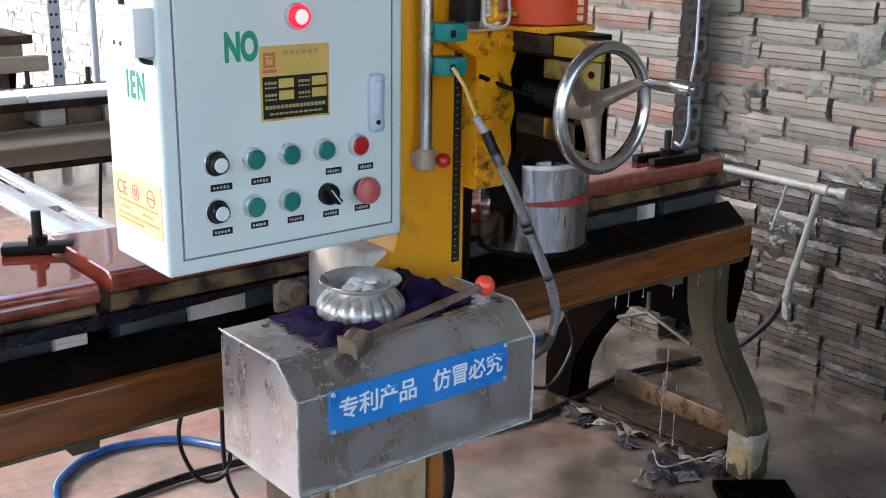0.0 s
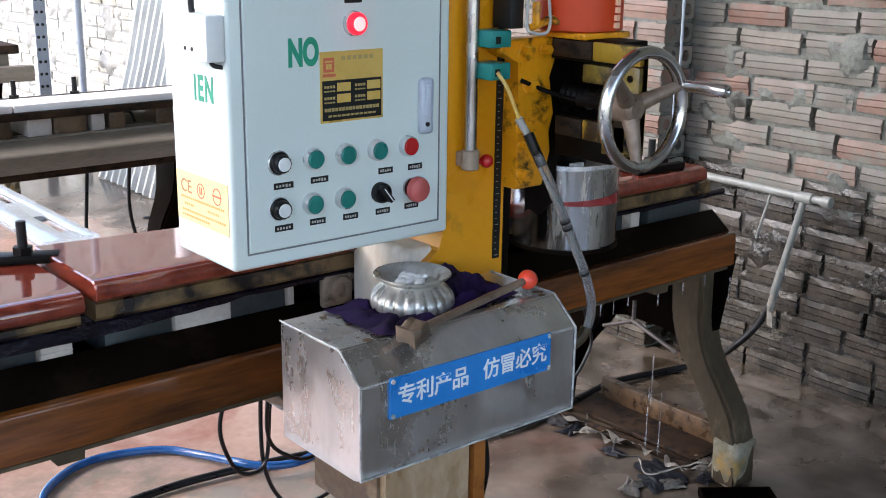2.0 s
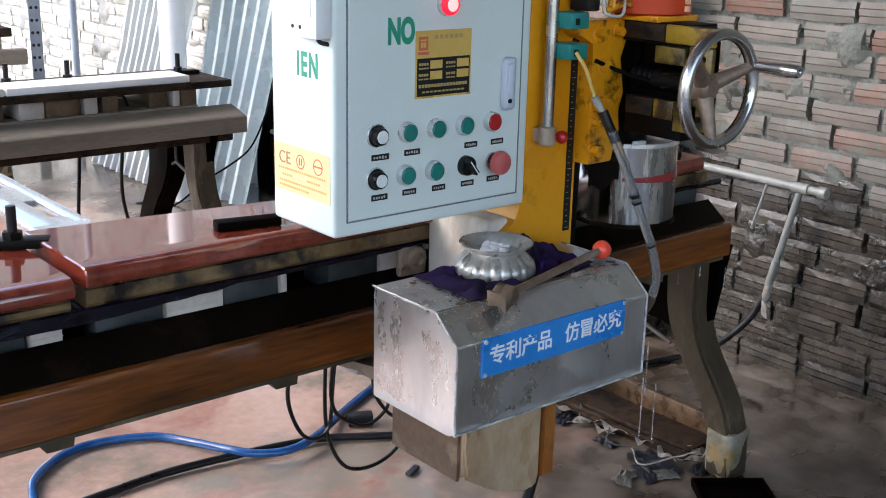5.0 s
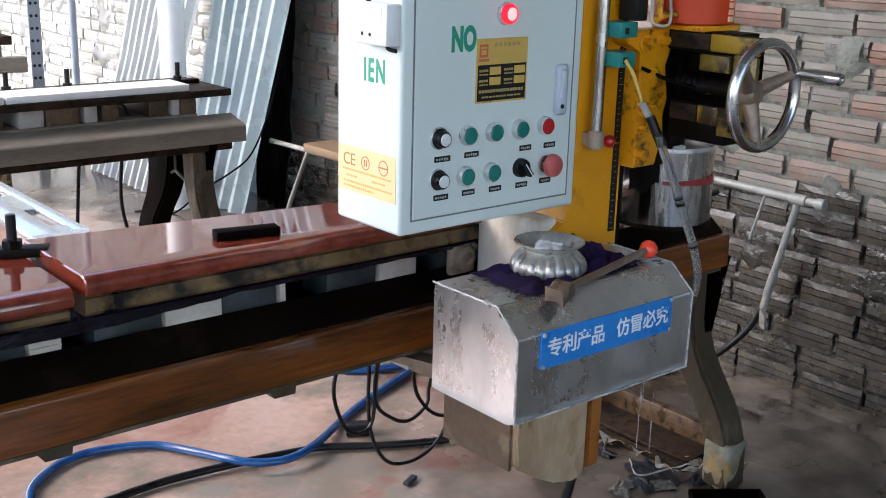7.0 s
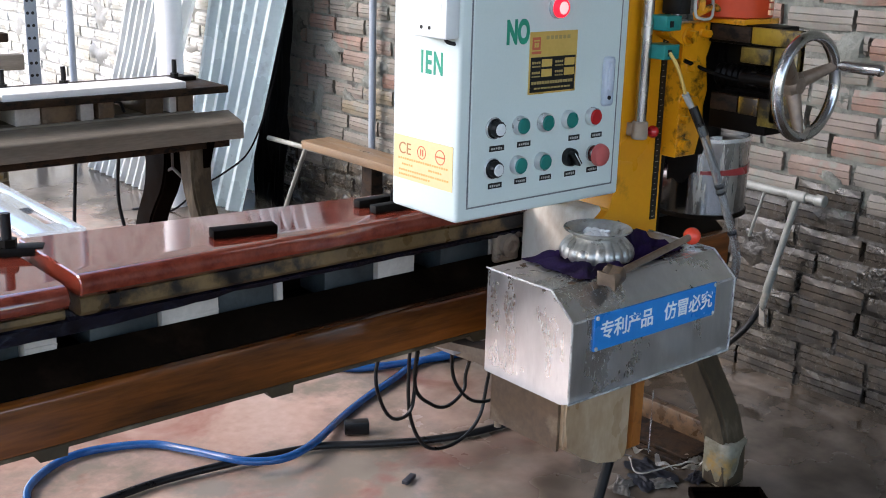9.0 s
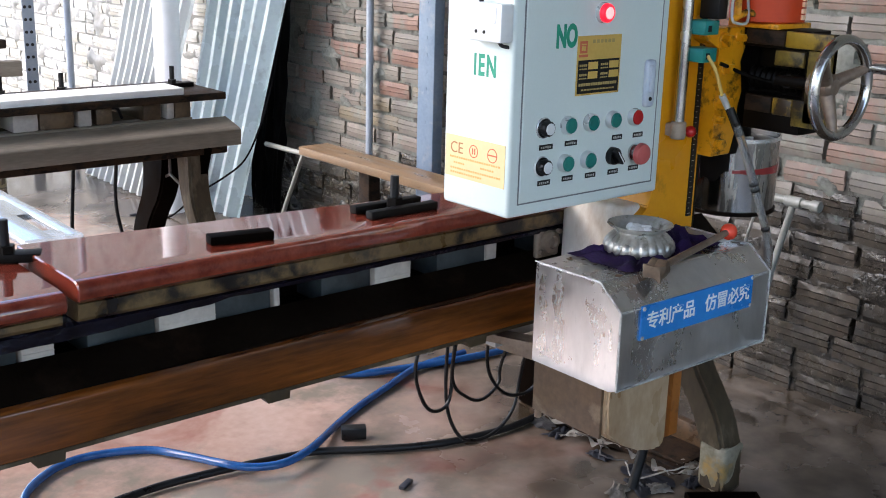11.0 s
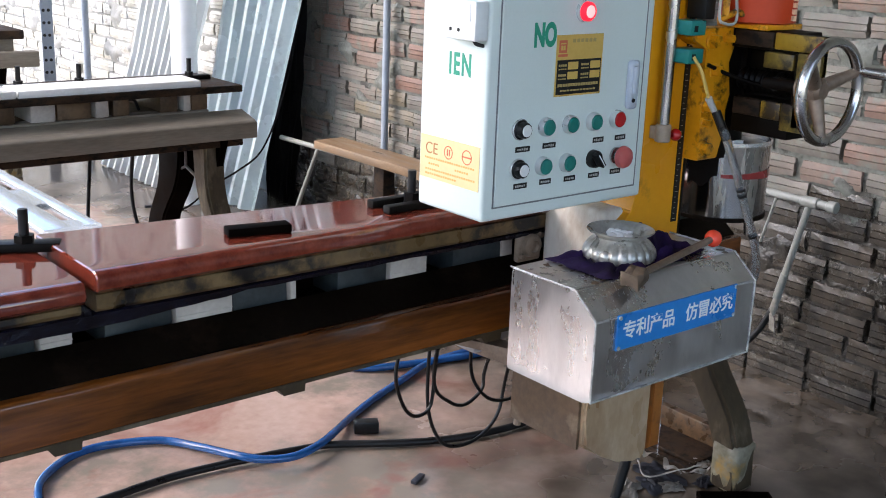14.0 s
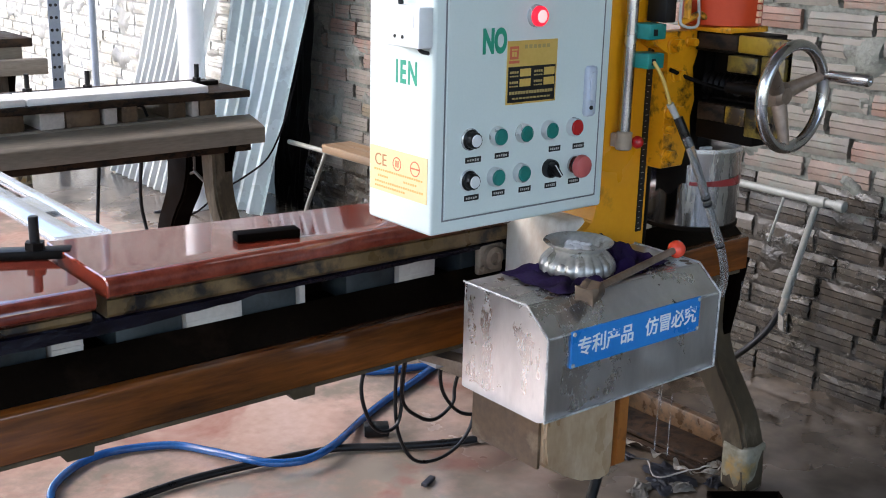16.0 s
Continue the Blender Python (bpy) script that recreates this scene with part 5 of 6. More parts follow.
    vs = [[bm.verts.new((1.045 + 0.135 * i / n + 0.010 * noise.noise(Vector((i * 0.5, k * 0.4, 1.0))), 1.385 + 0.010 * noise.noise(Vector((i * 0.45, k * 0.33, 6.0))) + 0.004 * noise.noise(Vector((i * 1.3, k * 1.1, 2.0))), 0.745 + 0.20 * k / m)) for k in range(m + 1)] for i in range(n + 1)]
    for i in range(n):
        for k in range(m):
            bm.faces.new((vs[i][k], vs[i + 1][k], vs[i + 1][k + 1], vs[i][k + 1]))
    bmesh.ops.solidify(bm, geom=bm.faces[:], thickness=0.0015)
    part("splash_film", bm, M_FILM, c, "crumpled blue-black splash film")
    # motor
    bm = nb()
    lathe(bm, [(0.0, 0.0), (0.058, 0.0), (0.066, 0.004), (0.066, 0.2), (0.0, 0.2)], (1.145, 1.20, 1.054), seg=40)
    mo = part("motor", bm, M_ORANGE, c, "orange enamelled motor housing")
    bm = nb()
    for k in range(4):
        box(bm, 1.150 + k * 0.0005, 1.158, 1.1295, 1.1345, 1.062 + k * 0.011, 1.070 + k * 0.011)
    part("motor_mark", bm, M_LABELPALE, mo)
    bm = nb()
    box(bm, 1.095, 1.195, 1.14, 1.245, 1.046, 1.0555, 0.002)
    part("motor_flange", bm, M_YDIRTY, c)
    bm = nb()
    for p in (((1.03, 1.19, 1.062), (1.075, 1.19, 1.075)), ((1.075, 1.19, 1.075), (1.10, 1.175, 1.062)), ((1.045, 1.19, 1.067), (1.045, 1.19, 1.10))):
        rod(bm, p[0], p[1], 0.006, seg=8)
    part("latch_linkage", bm, M_YDIRTY, c, "small yellow latch linkage")
    bm = nb()
    sweep(bm, [(1.03, 1.19, 1.13), (1.022, 1.185, 1.07), (1.03, 1.18, 1.057), (1.06, 1.18, 1.058), (1.072, 1.19, 1.09), (1.07, 1.2, 1.16)], 0.0025, 8)
    part("motor_lead", bm, M_PALEGREY, c)
    bm = nb()
    box(bm, 1.005, 1.03, 1.20, 1.24, 1.062, 1.13, 0.002)
    part("junction_box", bm, M_LABEL, c)
    # cable and water tube
    bm = nb()
    sweep(bm, [(0.972, 1.190, 1.0035), (0.984, 1.182, 0.982), (0.998, 1.178, 0.951), (1.008, 1.176, 0.927)], 0.003, 8)
    part("switch_cable", bm, M_CABLE_Y, c, "yellowish thin cable")
    bm = nb()
    rod(bm, (1.003, 1.176, 0.936), (1.020, 1.170, 0.908), 0.0062, 0.0052, seg=10)
    part("cable_sleeve", bm, M_PALEGREY, c)
    bm = nb()
    sweep(bm, [(1.014, 1.166, 0.914), (1.020, 1.158, 0.893), (1.029, 1.150, 0.868)], 0.008, 10)
    part("hose_collar", bm, M_BLACK, c)
    bm = nb()
    sweep(bm, [(1.022, 1.154, 0.885), (1.029, 1.150, 0.868), (1.058, 1.148, 0.817), (1.083, 1.146, 0.769), (1.105, 1.144, 0.725), (1.125, 1.140, 0.680), (1.138, 1.138, 0.630), (1.126, 1.138, 0.591), (1.098, 1.14, 0.577)], 0.0075, 12)
    wt = part("water_tube", bm, M_TUBE, c, "translucent flexible water tube")
    for q in (0.778, 0.767, 0.690):
        k = (0.817 - q) / 0.137
        bm = nb()
        rod(bm, (1.058 + 0.067 * k, 1.148 - 0.008 * k, q), (1.0596 + 0.067 * k, 1.1478 - 0.008 * k, q - 0.0032), 0.0083, seg=12)
        part("tube_clip", bm, M_BLACK, wt)
    bm = nb()
    sweep(bm, [(1.128, 1.138, 0.596), (1.112, 1.139, 0.580), (1.080, 1.15, 0.566), (1.03, 1.19, 0.56)], 0.0095, 10)
    part("hose_elbow", bm, M_LEG, wt)

    # water box
    bx0, bx1 = 0.628, 1.006
    poly = [(1.232, 0.520), (1.232, 0.690), (1.092, 0.690), (1.047, 0.652), (1.047, 0.527), (1.062, 0.520)]
    bm = nb()
    prism(bm, poly, "x", bx0, bx1)
    bmesh.ops.bevel(bm, geom=list(bm.edges), offset=0.0025, segments=2, affect="EDGES")
    wb = part("water_box", bm, M_GALV, c, "lime-stained sheet steel water box")
    bm = nb()
    sweep(bm, [(bx0 - 0.0005, y, z) for y, z in ((1.232, 0.6905), (1.092, 0.6905), (1.0465, 0.652), (1.0465, 0.526))], 0.0014, 6, n=1)
    sweep(bm, [(bx1 + 0.0005, y, z) for y, z in ((1.232, 0.6905), (1.092, 0.6905), (1.0465, 0.652), (1.0465, 0.526))], 0.0018, 6, n=1)
    sweep(bm, [(bx0, 1.0465, 0.5265), (0.8, 1.0462, 0.5262), (bx1, 1.0465, 0.5265)], 0.0017, 6, n=1)
    sweep(bm, [(bx0, 1.0465, 0.652), (0.8, 1.0465, 0.6525), (bx1, 1.0465, 0.652)], 0.001, 8, n=1)
    part("weld_seam", bm, M_LIME, wb, "white lime crust along the seam")
    bm = nb()
    box(bm, 0.672, 0.955, 1.0435, 1.047, 0.600, 0.6555, 0.0005, 1)
    sign = part("sign", bm, M_SIGN, wb, "blue enamel sign with white characters")
    for x in (0.676, 0.951):
        for z in (0.604, 0.6515):
            bm = nb()
            rod(bm, (x, 1.044, z), (x, 1.0415, z), 0.0032, seg=10)
            part("rivet", bm, M_LIME, sign)
    for i, ch in enumerate("专利产品 仿冒必究"):
        if ch != " ":
            x = 0.6985 + 0.0298 * i if i < 4 else 0.8425 + 0.0298 * (i - 5)
            bm = lettering(nb(), ch, 0.0305, pose(x, 1.0432, 0.6275, 90, 0, 0), 0.0003, 0.00045)
            tagged(part("character", bm, M_WHITE, sign), kind="stuff")
    rnd = random.Random(17)
    bm = nb()
    for i in range(70):
        x, y, r = rnd.uniform(0.64, 0.995), rnd.uniform(1.098, 1.225), rnd.uniform(0.002, 0.009)
        k, a0, sq = rnd.randint(7, 10), rnd.uniform(0, 6), rnd.uniform(0.4, 1.0)
        rim = [bm.verts.new((x + r * rnd.uniform(0.6, 1.2) * math.cos(a0 + 6.2832 * q / k), y + sq * r * rnd.uniform(0.6, 1.2) * math.sin(a0 + 6.2832 * q / k), 0.6903)) for q in range(k)]
        mid = bm.verts.new((x, y, 0.6906 + 0.0008 * rnd.random()))
        for q in range(k):
            bm.faces.new((rim[q], rim[(q + 1) % k], mid))
    tagged(part("dried_slurry", bm, M_RUSTARM, wb, "spatter of dried brown slurry"), kind="stuff")
    # saddle and arms that carry it
    bm = nb()
    box(bm, 0.872, 1.04, 1.262, 1.415, 0.60, 0.738, 0.012, 4)
    part("saddle", bm, M_CREAM, c, "cream painted cast saddle")
    bm = nb()
    box(bm, 0.825, 0.883, 1.425, 1.44, 0.612, 0.670, 0.006, 3)
    fb = part("flange_bearing", bm, M_BEARING, c, "muddy square flange bearing")
    bm = nb()
    lathe(bm, [(0.0, 0.0), (0.022, 0.0), (0.020, 0.009), (0.012, 0.012), (0.010, 0.006), (0.0, 0.006)], (0.854, 1.425, 0.643), (0, -1, 0), 24)
    for dx in (-0.022, 0.022):
        rod(bm, (0.854 + dx, 1.426, 0.643 + dx * 0.8), (0.854 + dx, 1.417, 0.643 + dx * 0.8), 0.005, seg=6)
    part("bearing_ring", bm, M_BEARING, fb)
    # chute under the box
    bm = nb()
    prism(bm, [(0.760, 0.520), (0.758, 0.42), (0.759, 0.366), (0.80, 0.340), (0.845, 0.317), (0.885, 0.304), (0.905, 0.302), (0.917, 0.309), (0.922, 0.326), (0.922, 0.520)], "y", 1.17, 1.345)
    bmesh.ops.bevel(bm, geom=list(bm.edges), offset=0.006, segments=2, affect="EDGES")
    ch = part("slurry_chute", bm, M_CHUTE, c, "cream rust-stained slurry chute")
    bm = nb()
    prism(bm, [(1.166, 0.52), (1.30, 0.52), (1.298, 0.33), (1.27, 0.308), (1.19, 0.308), (1.166, 0.325)], "x", 0.9235, 0.946)
    part("end_plate", bm, M_ORRUST, ch, "orange rusty end plate")
    # the chute's left face: its shadow is put into the darker brown
    bm = nb()
    prism(bm, [(1.182, 0.519), (1.182, 0.361), (1.345, 0.361), (1.345, 0.519)], "x", 0.7515, 0.7575)
    part("side_plate", bm, M_RUSTARM, ch, "brown rusty side plate of the chute, darkened for its shaded side")
    bm = nb()
    prism(bm, [(1.20, 0.50), (1.56, 0.44), (1.56, 0.415), (1.20, 0.44)], "x", 0.80, 0.816)
    prism(bm, [(1.24, 0.50), (1.56, 0.45), (1.56, 0.435), (1.24, 0.485)], "x", 0.76, 0.80)
    part("lower_arm", bm, M_BEARING, c)
    bm = nb()
    box(bm, 0.78, 0.93, 1.485, 1.52, 0.44, 0.462, 0.002, m=None)
    box(bm, 0.77, 0.79, 1.47, 1.62, 0.435, 0.465, 0.002)
    part("cable_bracket", bm, M_GALV, c)
    bm = nb()
    rod(bm, (0.826, 1.40, 0.47), (0.823, 1.40, 0.305), 0.0072, seg=12, bev=0.001)
    part("drip_pipe", bm, M_BEARING, c, "tan plastic drip pipe")
    # hanging leads
    for pts in ([(0.84, 1.72, 0.43), (0.811, 1.75, 0.333), (0.804, 1.75, 0.272), (0.831, 1.75, 0.202), (0.866, 1.75, 0.179), (0.900, 1.75, 0.199), (0.91, 1.75, 0.30), (0.905, 1.72, 0.42)],
                [(0.885, 1.72, 0.43), (0.891, 1.75, 0.322), (0.897, 1.755, 0.185), (0.931, 1.75, 0.102), (0.987, 1.75, 0.075), (1.052, 1.75, 0.084), (1.098, 1.75, 0.125), (1.115, 1.75, 0.197), (1.09, 1.70, 0.32)],
                [(0.895, 1.72, 0.40), (0.903, 1.745, 0.248), (0.954, 1.75, 0.189), (1.001, 1.75, 0.173), (1.046, 1.75, 0.199), (1.053, 1.75, 0.246), (1.04, 1.68, 0.40)],
                [(0.99, 1.72, 0.41), (1.005, 1.745, 0.268), (1.036, 1.75, 0.201), (1.086, 1.75, 0.161), (1.15, 1.745, 0.162), (1.19, 1.72, 0.24)],
                [(1.70, 1.72, 0.44), (1.775, 1.75, 0.34), (1.81, 1.75, 0.258), (1.808, 1.75, 0.217), (1.765, 1.75, 0.160), (1.715, 1.75, 0.146), (1.62, 1.74, 0.20), (1.50, 1.70, 0.34), (1.30, 1.68, 0.42), (1.08, 1.68, 0.43)]):
        bm = nb()
        sweep(bm, pts, 0.0042, 8)
        part("hanging_lead", bm, M_BLACK, c, "black rubber lead hanging in loops")
    bm = nb()
    sweep(bm, [(1.03, 1.33, 0.50), (1.055, 1.33, 0.42), (1.09, 1.335, 0.34), (1.10, 1.34, 0.27), (1.085, 1.345, 0.20), (1.06, 1.35, 0.10)], 0.0105, 12)
    part("drain_hose", bm, M_BLACK, c, "black drain hose hanging behind the chute")
    bm = nb()
    box(bm, 0.83, 1.09, 1.60, 1.74, 0.40, 0.455, 0.004)
    part("under_carriage", bm, M_DARK, c)
    return c


def on_the_box():
    """What lies on the water box and rides along."""
    made = []
    # bowl
    bx, by, z = 0.803, 1.168, 0.690
    b = thing("bowl", (bx, by, z), "tarnished fluted metal bowl holding white chalky pieces", "bowl")
    bm = nb()
    lathe(bm, [(0.0, 0.001), (0.050, 0.001), (0.0590, 0.006), (0.0600, 0.013), (0.0575, 0.022), (0.050, 0.031), (0.0425, 0.0365), (0.0405, 0.040), (0.044, 0.044), (0.0520, 0.0475), (0.0545, 0.050), (0.0535, 0.0515),
               (0.047, 0.0495), (0.041, 0.045), (0.037, 0.037), (0.0, 0.035)], (bx, by, z), seg=176, wave=lambda a, h: -0.050 * abs(math.sin(11 * a)) ** 6 if 0.004 < h < 0.033 else 0)
    part("bowl_body", bm, M_PEWTER, b, "", 50)
    bm = nb()
    rnd = random.Random(3)
    for i in range(15):
        a, r = rnd.uniform(0, 6.28), rnd.uniform(0.004, 0.024)
        ball(bm, (bx + r * math.cos(a), by + r * math.sin(a), z + 0.0405), rnd.uniform(0.005, 0.009), 1.2, 0.9, 0.6, 10, 7)
    rough_up(bm, 0.003, 60)
    part("chalk", bm, M_CHALK, b, "white chalky lumps")
    made.append(b)
    # purple cloth, crumpled round the bowl
    bm = nb()
    n = 44
    vs = {}
    x0, x1, y0, y1 = 0.695, 0.965, 1.098, 1.228
    for i in range(n + 1):
        for j in range(n // 2 + 1):
            u, v = i / n, j / (n // 2)
            x = x0 + (x1 - x0) * u + 0.012 * noise.noise(Vector((v * 5, u * 3, 2)))
            y = y0 + (y1 - y0) * v + 0.05 * (u - 0.45) * (u - 0.1) + 0.012 * noise.noise(Vector((u * 7, v * 2, 9)))
            e = min(u, 1 - u, 1.3 * v, 1.3 * (1 - v))
            zz = 0.693 + max(0.0, 0.020 * (0.35 + noise.noise(Vector((u * 9, v * 7, 4)))) + 0.004 * noise.noise(Vector((u * 19, v * 14, 4)))) * min(1, e * 9)
            d = math.hypot(x - bx, y - by)
            if d < 0.062:
                zz = 0.6925
            elif u > 0.62 and v > 0.35:
                zz += 0.022 * min(1, e * 8) * max(0, 1 - abs(u - 0.74) / 0.16)
            vs[i, j] = bm.verts.new((x, y, zz))
    for i in range(n):
        for j in range(n // 2):
            bm.faces.new((vs[i, j], vs[i + 1, j], vs[i + 1, j + 1], vs[i, j + 1]))
    bmesh.ops.solidify(bm, geom=bm.faces[:], thickness=0.002)
    made.append(solid("cloth", bm, M_PURPLE, "crumpled dark purple cloth under the bowl on the water box", "cloth", (0.83, 1.16, 0.691), smooth=60))
    # lever with a wooden block
    t = thing("ball_lever", (0.84, 1.08, 0.691), "steel rod with a red ball and a worn wooden block", "lever")
    bm = nb()
    rod(bm, (0.735, 1.064, 0.703), (0.965, 1.113, 0.712), 0.0058, seg=14)
    part("rod", bm, M_BEARINGL, t, "dull steel rod")
    bm = nb()
    ball(bm, (0.974, 1.115, 0.712), 0.0145)
    part("ball_knob", bm, M_REDBALL, t, "glossy red ball knob")
    bm = nb()
    box(bm, -0.018, 0.015, -0.012, 0.013, -0.017, 0.011, 0.003, m=pose(0.724, 1.064, 0.703, 8, -12, 14))
    bmesh.ops.subdivide_edges(bm, edges=bm.edges[:], cuts=2, use_grid_fill=True)
    rough_up(bm, 0.007, 45)
    rough_up(bm, 0.003, 120)
    part("wooden_block", bm, M_WOOD, t, "worn wooden block")
    made.append(t)
    return made


# ---- behind the bench ----
def far_bench():
    b = thing("far_bench", (0.6, 3.4, 0), "second long work bench with weathered front beam", "work bench")
    x0, x1 = -2.4, 1.84
    bm = nb()
    prism(bm, [(3.20, 0.505), (3.20, 0.555), (3.215, 0.563), (3.30, 0.585), (3.30, 0.565), (3.225, 0.545), (3.225, 0.515), (3.30, 0.515), (3.30, 0.505)], "x", x0, x1)
    bmesh.ops.bevel(bm, geom=list(bm.edges), offset=0.002, segments=1, affect="EDGES")
    part("front_rail", bm, M_BENCHWOOD, b, "weathered brownish channel")
    bm = nb()
    box(bm, x0, x1 - 0.03, 3.24, 3.62, 0.475, 0.510, 0.004)
    part("under_beam", bm, M_TIMBER, b)
    bm = nb()
    box(bm, x0, x1 - 0.12, 3.305, 3.36, 0.50, 0.590)
    box(bm, x0, x1 - 0.12, 3.56, 3.60, 0.50, 0.590)
    part("table_frame", bm, M_BENCHWOOD, b)
    for a, c in ((-2.3, -1.7), (-1.4, -0.9), (-0.6, -0.1), (0.1, 0.78), (0.98, 1.10), (1.225, 1.33), (1.40, 1.452), (1.555, 1.615), (1.665, 1.72)):
        bm = nb()
        box(bm, a, c, 3.31, 3.56, 0.590, 0.645, 0.004)
        part("packing_block", bm, M_RUSTARM, b)
    bm = nb()
    box(bm, x0, 1.83, 3.275, 3.60, 0.645, 0.668, 0.003)
    part("top_board", bm, M_TIMBER, b, "brown top board")
    for a, c in ((1.145, 1.22), (1.342, 1.385), (1.635, 1.66)):
        bm = nb()
        box(bm, a, c, 3.308, 3.50, 0.590, 0.6448, 0.004)
        part("pale_block", bm, M_TAPE, b, "pale stone offcut")
    leg_frame(b, 1.72, 3.17, 3.68, 0.50)
    leg_frame(b, -1.8, 3.19, 3.66, 0.50)
    for a, c in ((-2.2, 1.10), (1.105, 1.685)):
        bm = nb()
        box(bm, a, c, 3.285, 3.42, 0.668, 0.690, 0.003)
        solid("white_slab", bm, M_WHITESTONE, "narrow white stone slab clamped on the far bench", "stone slab", ((a + c) / 2, 3.35, 0.668), "white slabs")
    def clamp(x, y, z, ln):
        c = thing("clamp", (x, y, z), "black steel clamp bar with an upright stud", "clamp", "slab clamps")
        bm = nb()
        box(bm, x - ln, x + ln, y - 0.02, y + 0.02, z, z + 0.014, 0.002)
        part("bar", bm, M_GREASE, c)
        bm = nb()
        rod(bm, (x, y, z), (x, y, z + 0.07), 0.008, seg=10)
        rod(bm, (x, y, z + 0.014), (x, y, z + 0.026), 0.015, seg=6)
        part("stud", bm, M_BLACK, c)
    clamp(1.732, 3.46, 0.668, 0.07)
    clamp(1.356, 3.46, 0.668, 0.07)
    clamp(1.17, 3.47, 0.668, 0.07)
    for pts in ([(1.355, 3.4, 0.50), (1.352, 3.4, 0.44), (1.337, 3.4, 0.26), (1.34, 3.42, 0.1), (1.36, 3.43, 0.008), (1.42, 3.43, 0.007)],
                [(1.50, 3.4, 0.50), (1.50, 3.43, 0.3), (1.52, 3.4, 0.12), (1.49, 3.36, 0.008), (1.44, 3.36, 0.007)]):
        bm = nb()
        sweep(bm, pts, 0.006, 8)
        solid("hanging_cable", bm, M_BLACK, "thin black cable hanging from the far bench", "cable", pts[0], "hanging cables")
    bm = nb()
    sweep(bm, [(1.42, 3.35, 0.595), (1.44, 3.33, 0.63), (1.475, 3.33, 0.635), (1.50, 3.35, 0.60)], 0.005, 8)
    solid("cable_loop", bm, M_BLACK, "small black cable loop between packing blocks", "cable", (1.46, 3.34, 0.59))
    # third bench, farther
    b = thing("farther_bench", (0.4, 5.4, 0), "third work bench with stone slabs, far behind", "work bench")
    bm = nb()
    box(bm, -2.5, 1.86, 5.2, 5.26, 0.50, 0.57, 0.004)
    part("front_rail", bm, M_BENCHWOOD, b)
    bm = nb()
    box(bm, -2.5, 1.78, 5.3, 5.62, 0.50, 0.62, 0.004)
    part("table_frame", bm, M_BENCHWOOD, b)
    bm = nb()
    box(bm, -2.5, 1.82, 5.27, 5.65, 0.62, 0.66, 0.004)
    part("top_board", bm, M_TIMBER, b)
    leg_frame(b, 1.7, 5.2, 5.6, 0.50)
    leg_frame(b, -1.9, 5.2, 5.6, 0.52)


def corrugated(name, base0, base1, top0, top1, n, amp, material, label):
    """A corrugated sheet spanned between a foot line and a head line."""
    bm = nb()
    cols = n * 8
    b0, b1, t0, t1 = Vector(base0), Vector(base1), Vector(top0), Vector(top1)
    nrm = (b1 - b0).cross(t0 - b0).normalized()
    rows = 6
    vs = []
    for i in range(cols + 1):
        u = i / cols
        ph = (u * n) % 1
        w = amp * max(-1, min(1, 2.2 * math.sin(2 * math.pi * ph)))
        vs.append([bm.verts.new((b0.lerp(b1, u)).lerp(t0.lerp(t1, u), j / rows) + nrm * (w + 0.02 * math.sin(j * 1.1) * u)) for j in range(rows + 1)])
    for i in range(cols):
        for j in range(rows):
            bm.faces.new((vs[i][j], vs[i + 1][j], vs[i + 1][j + 1], vs[i][j + 1]))
    bmesh.ops.solidify(bm, geom=bm.faces[:], thickness=0.0015)
    zmin = min(v.co.z for v in bm.verts)
    bmesh.ops.translate(bm, vec=(0, 0, -zmin), verts=bm.verts)
    return solid(name, bm, material, label, "roofing sheet", tuple(b0), "leaning sheets", smooth=40)


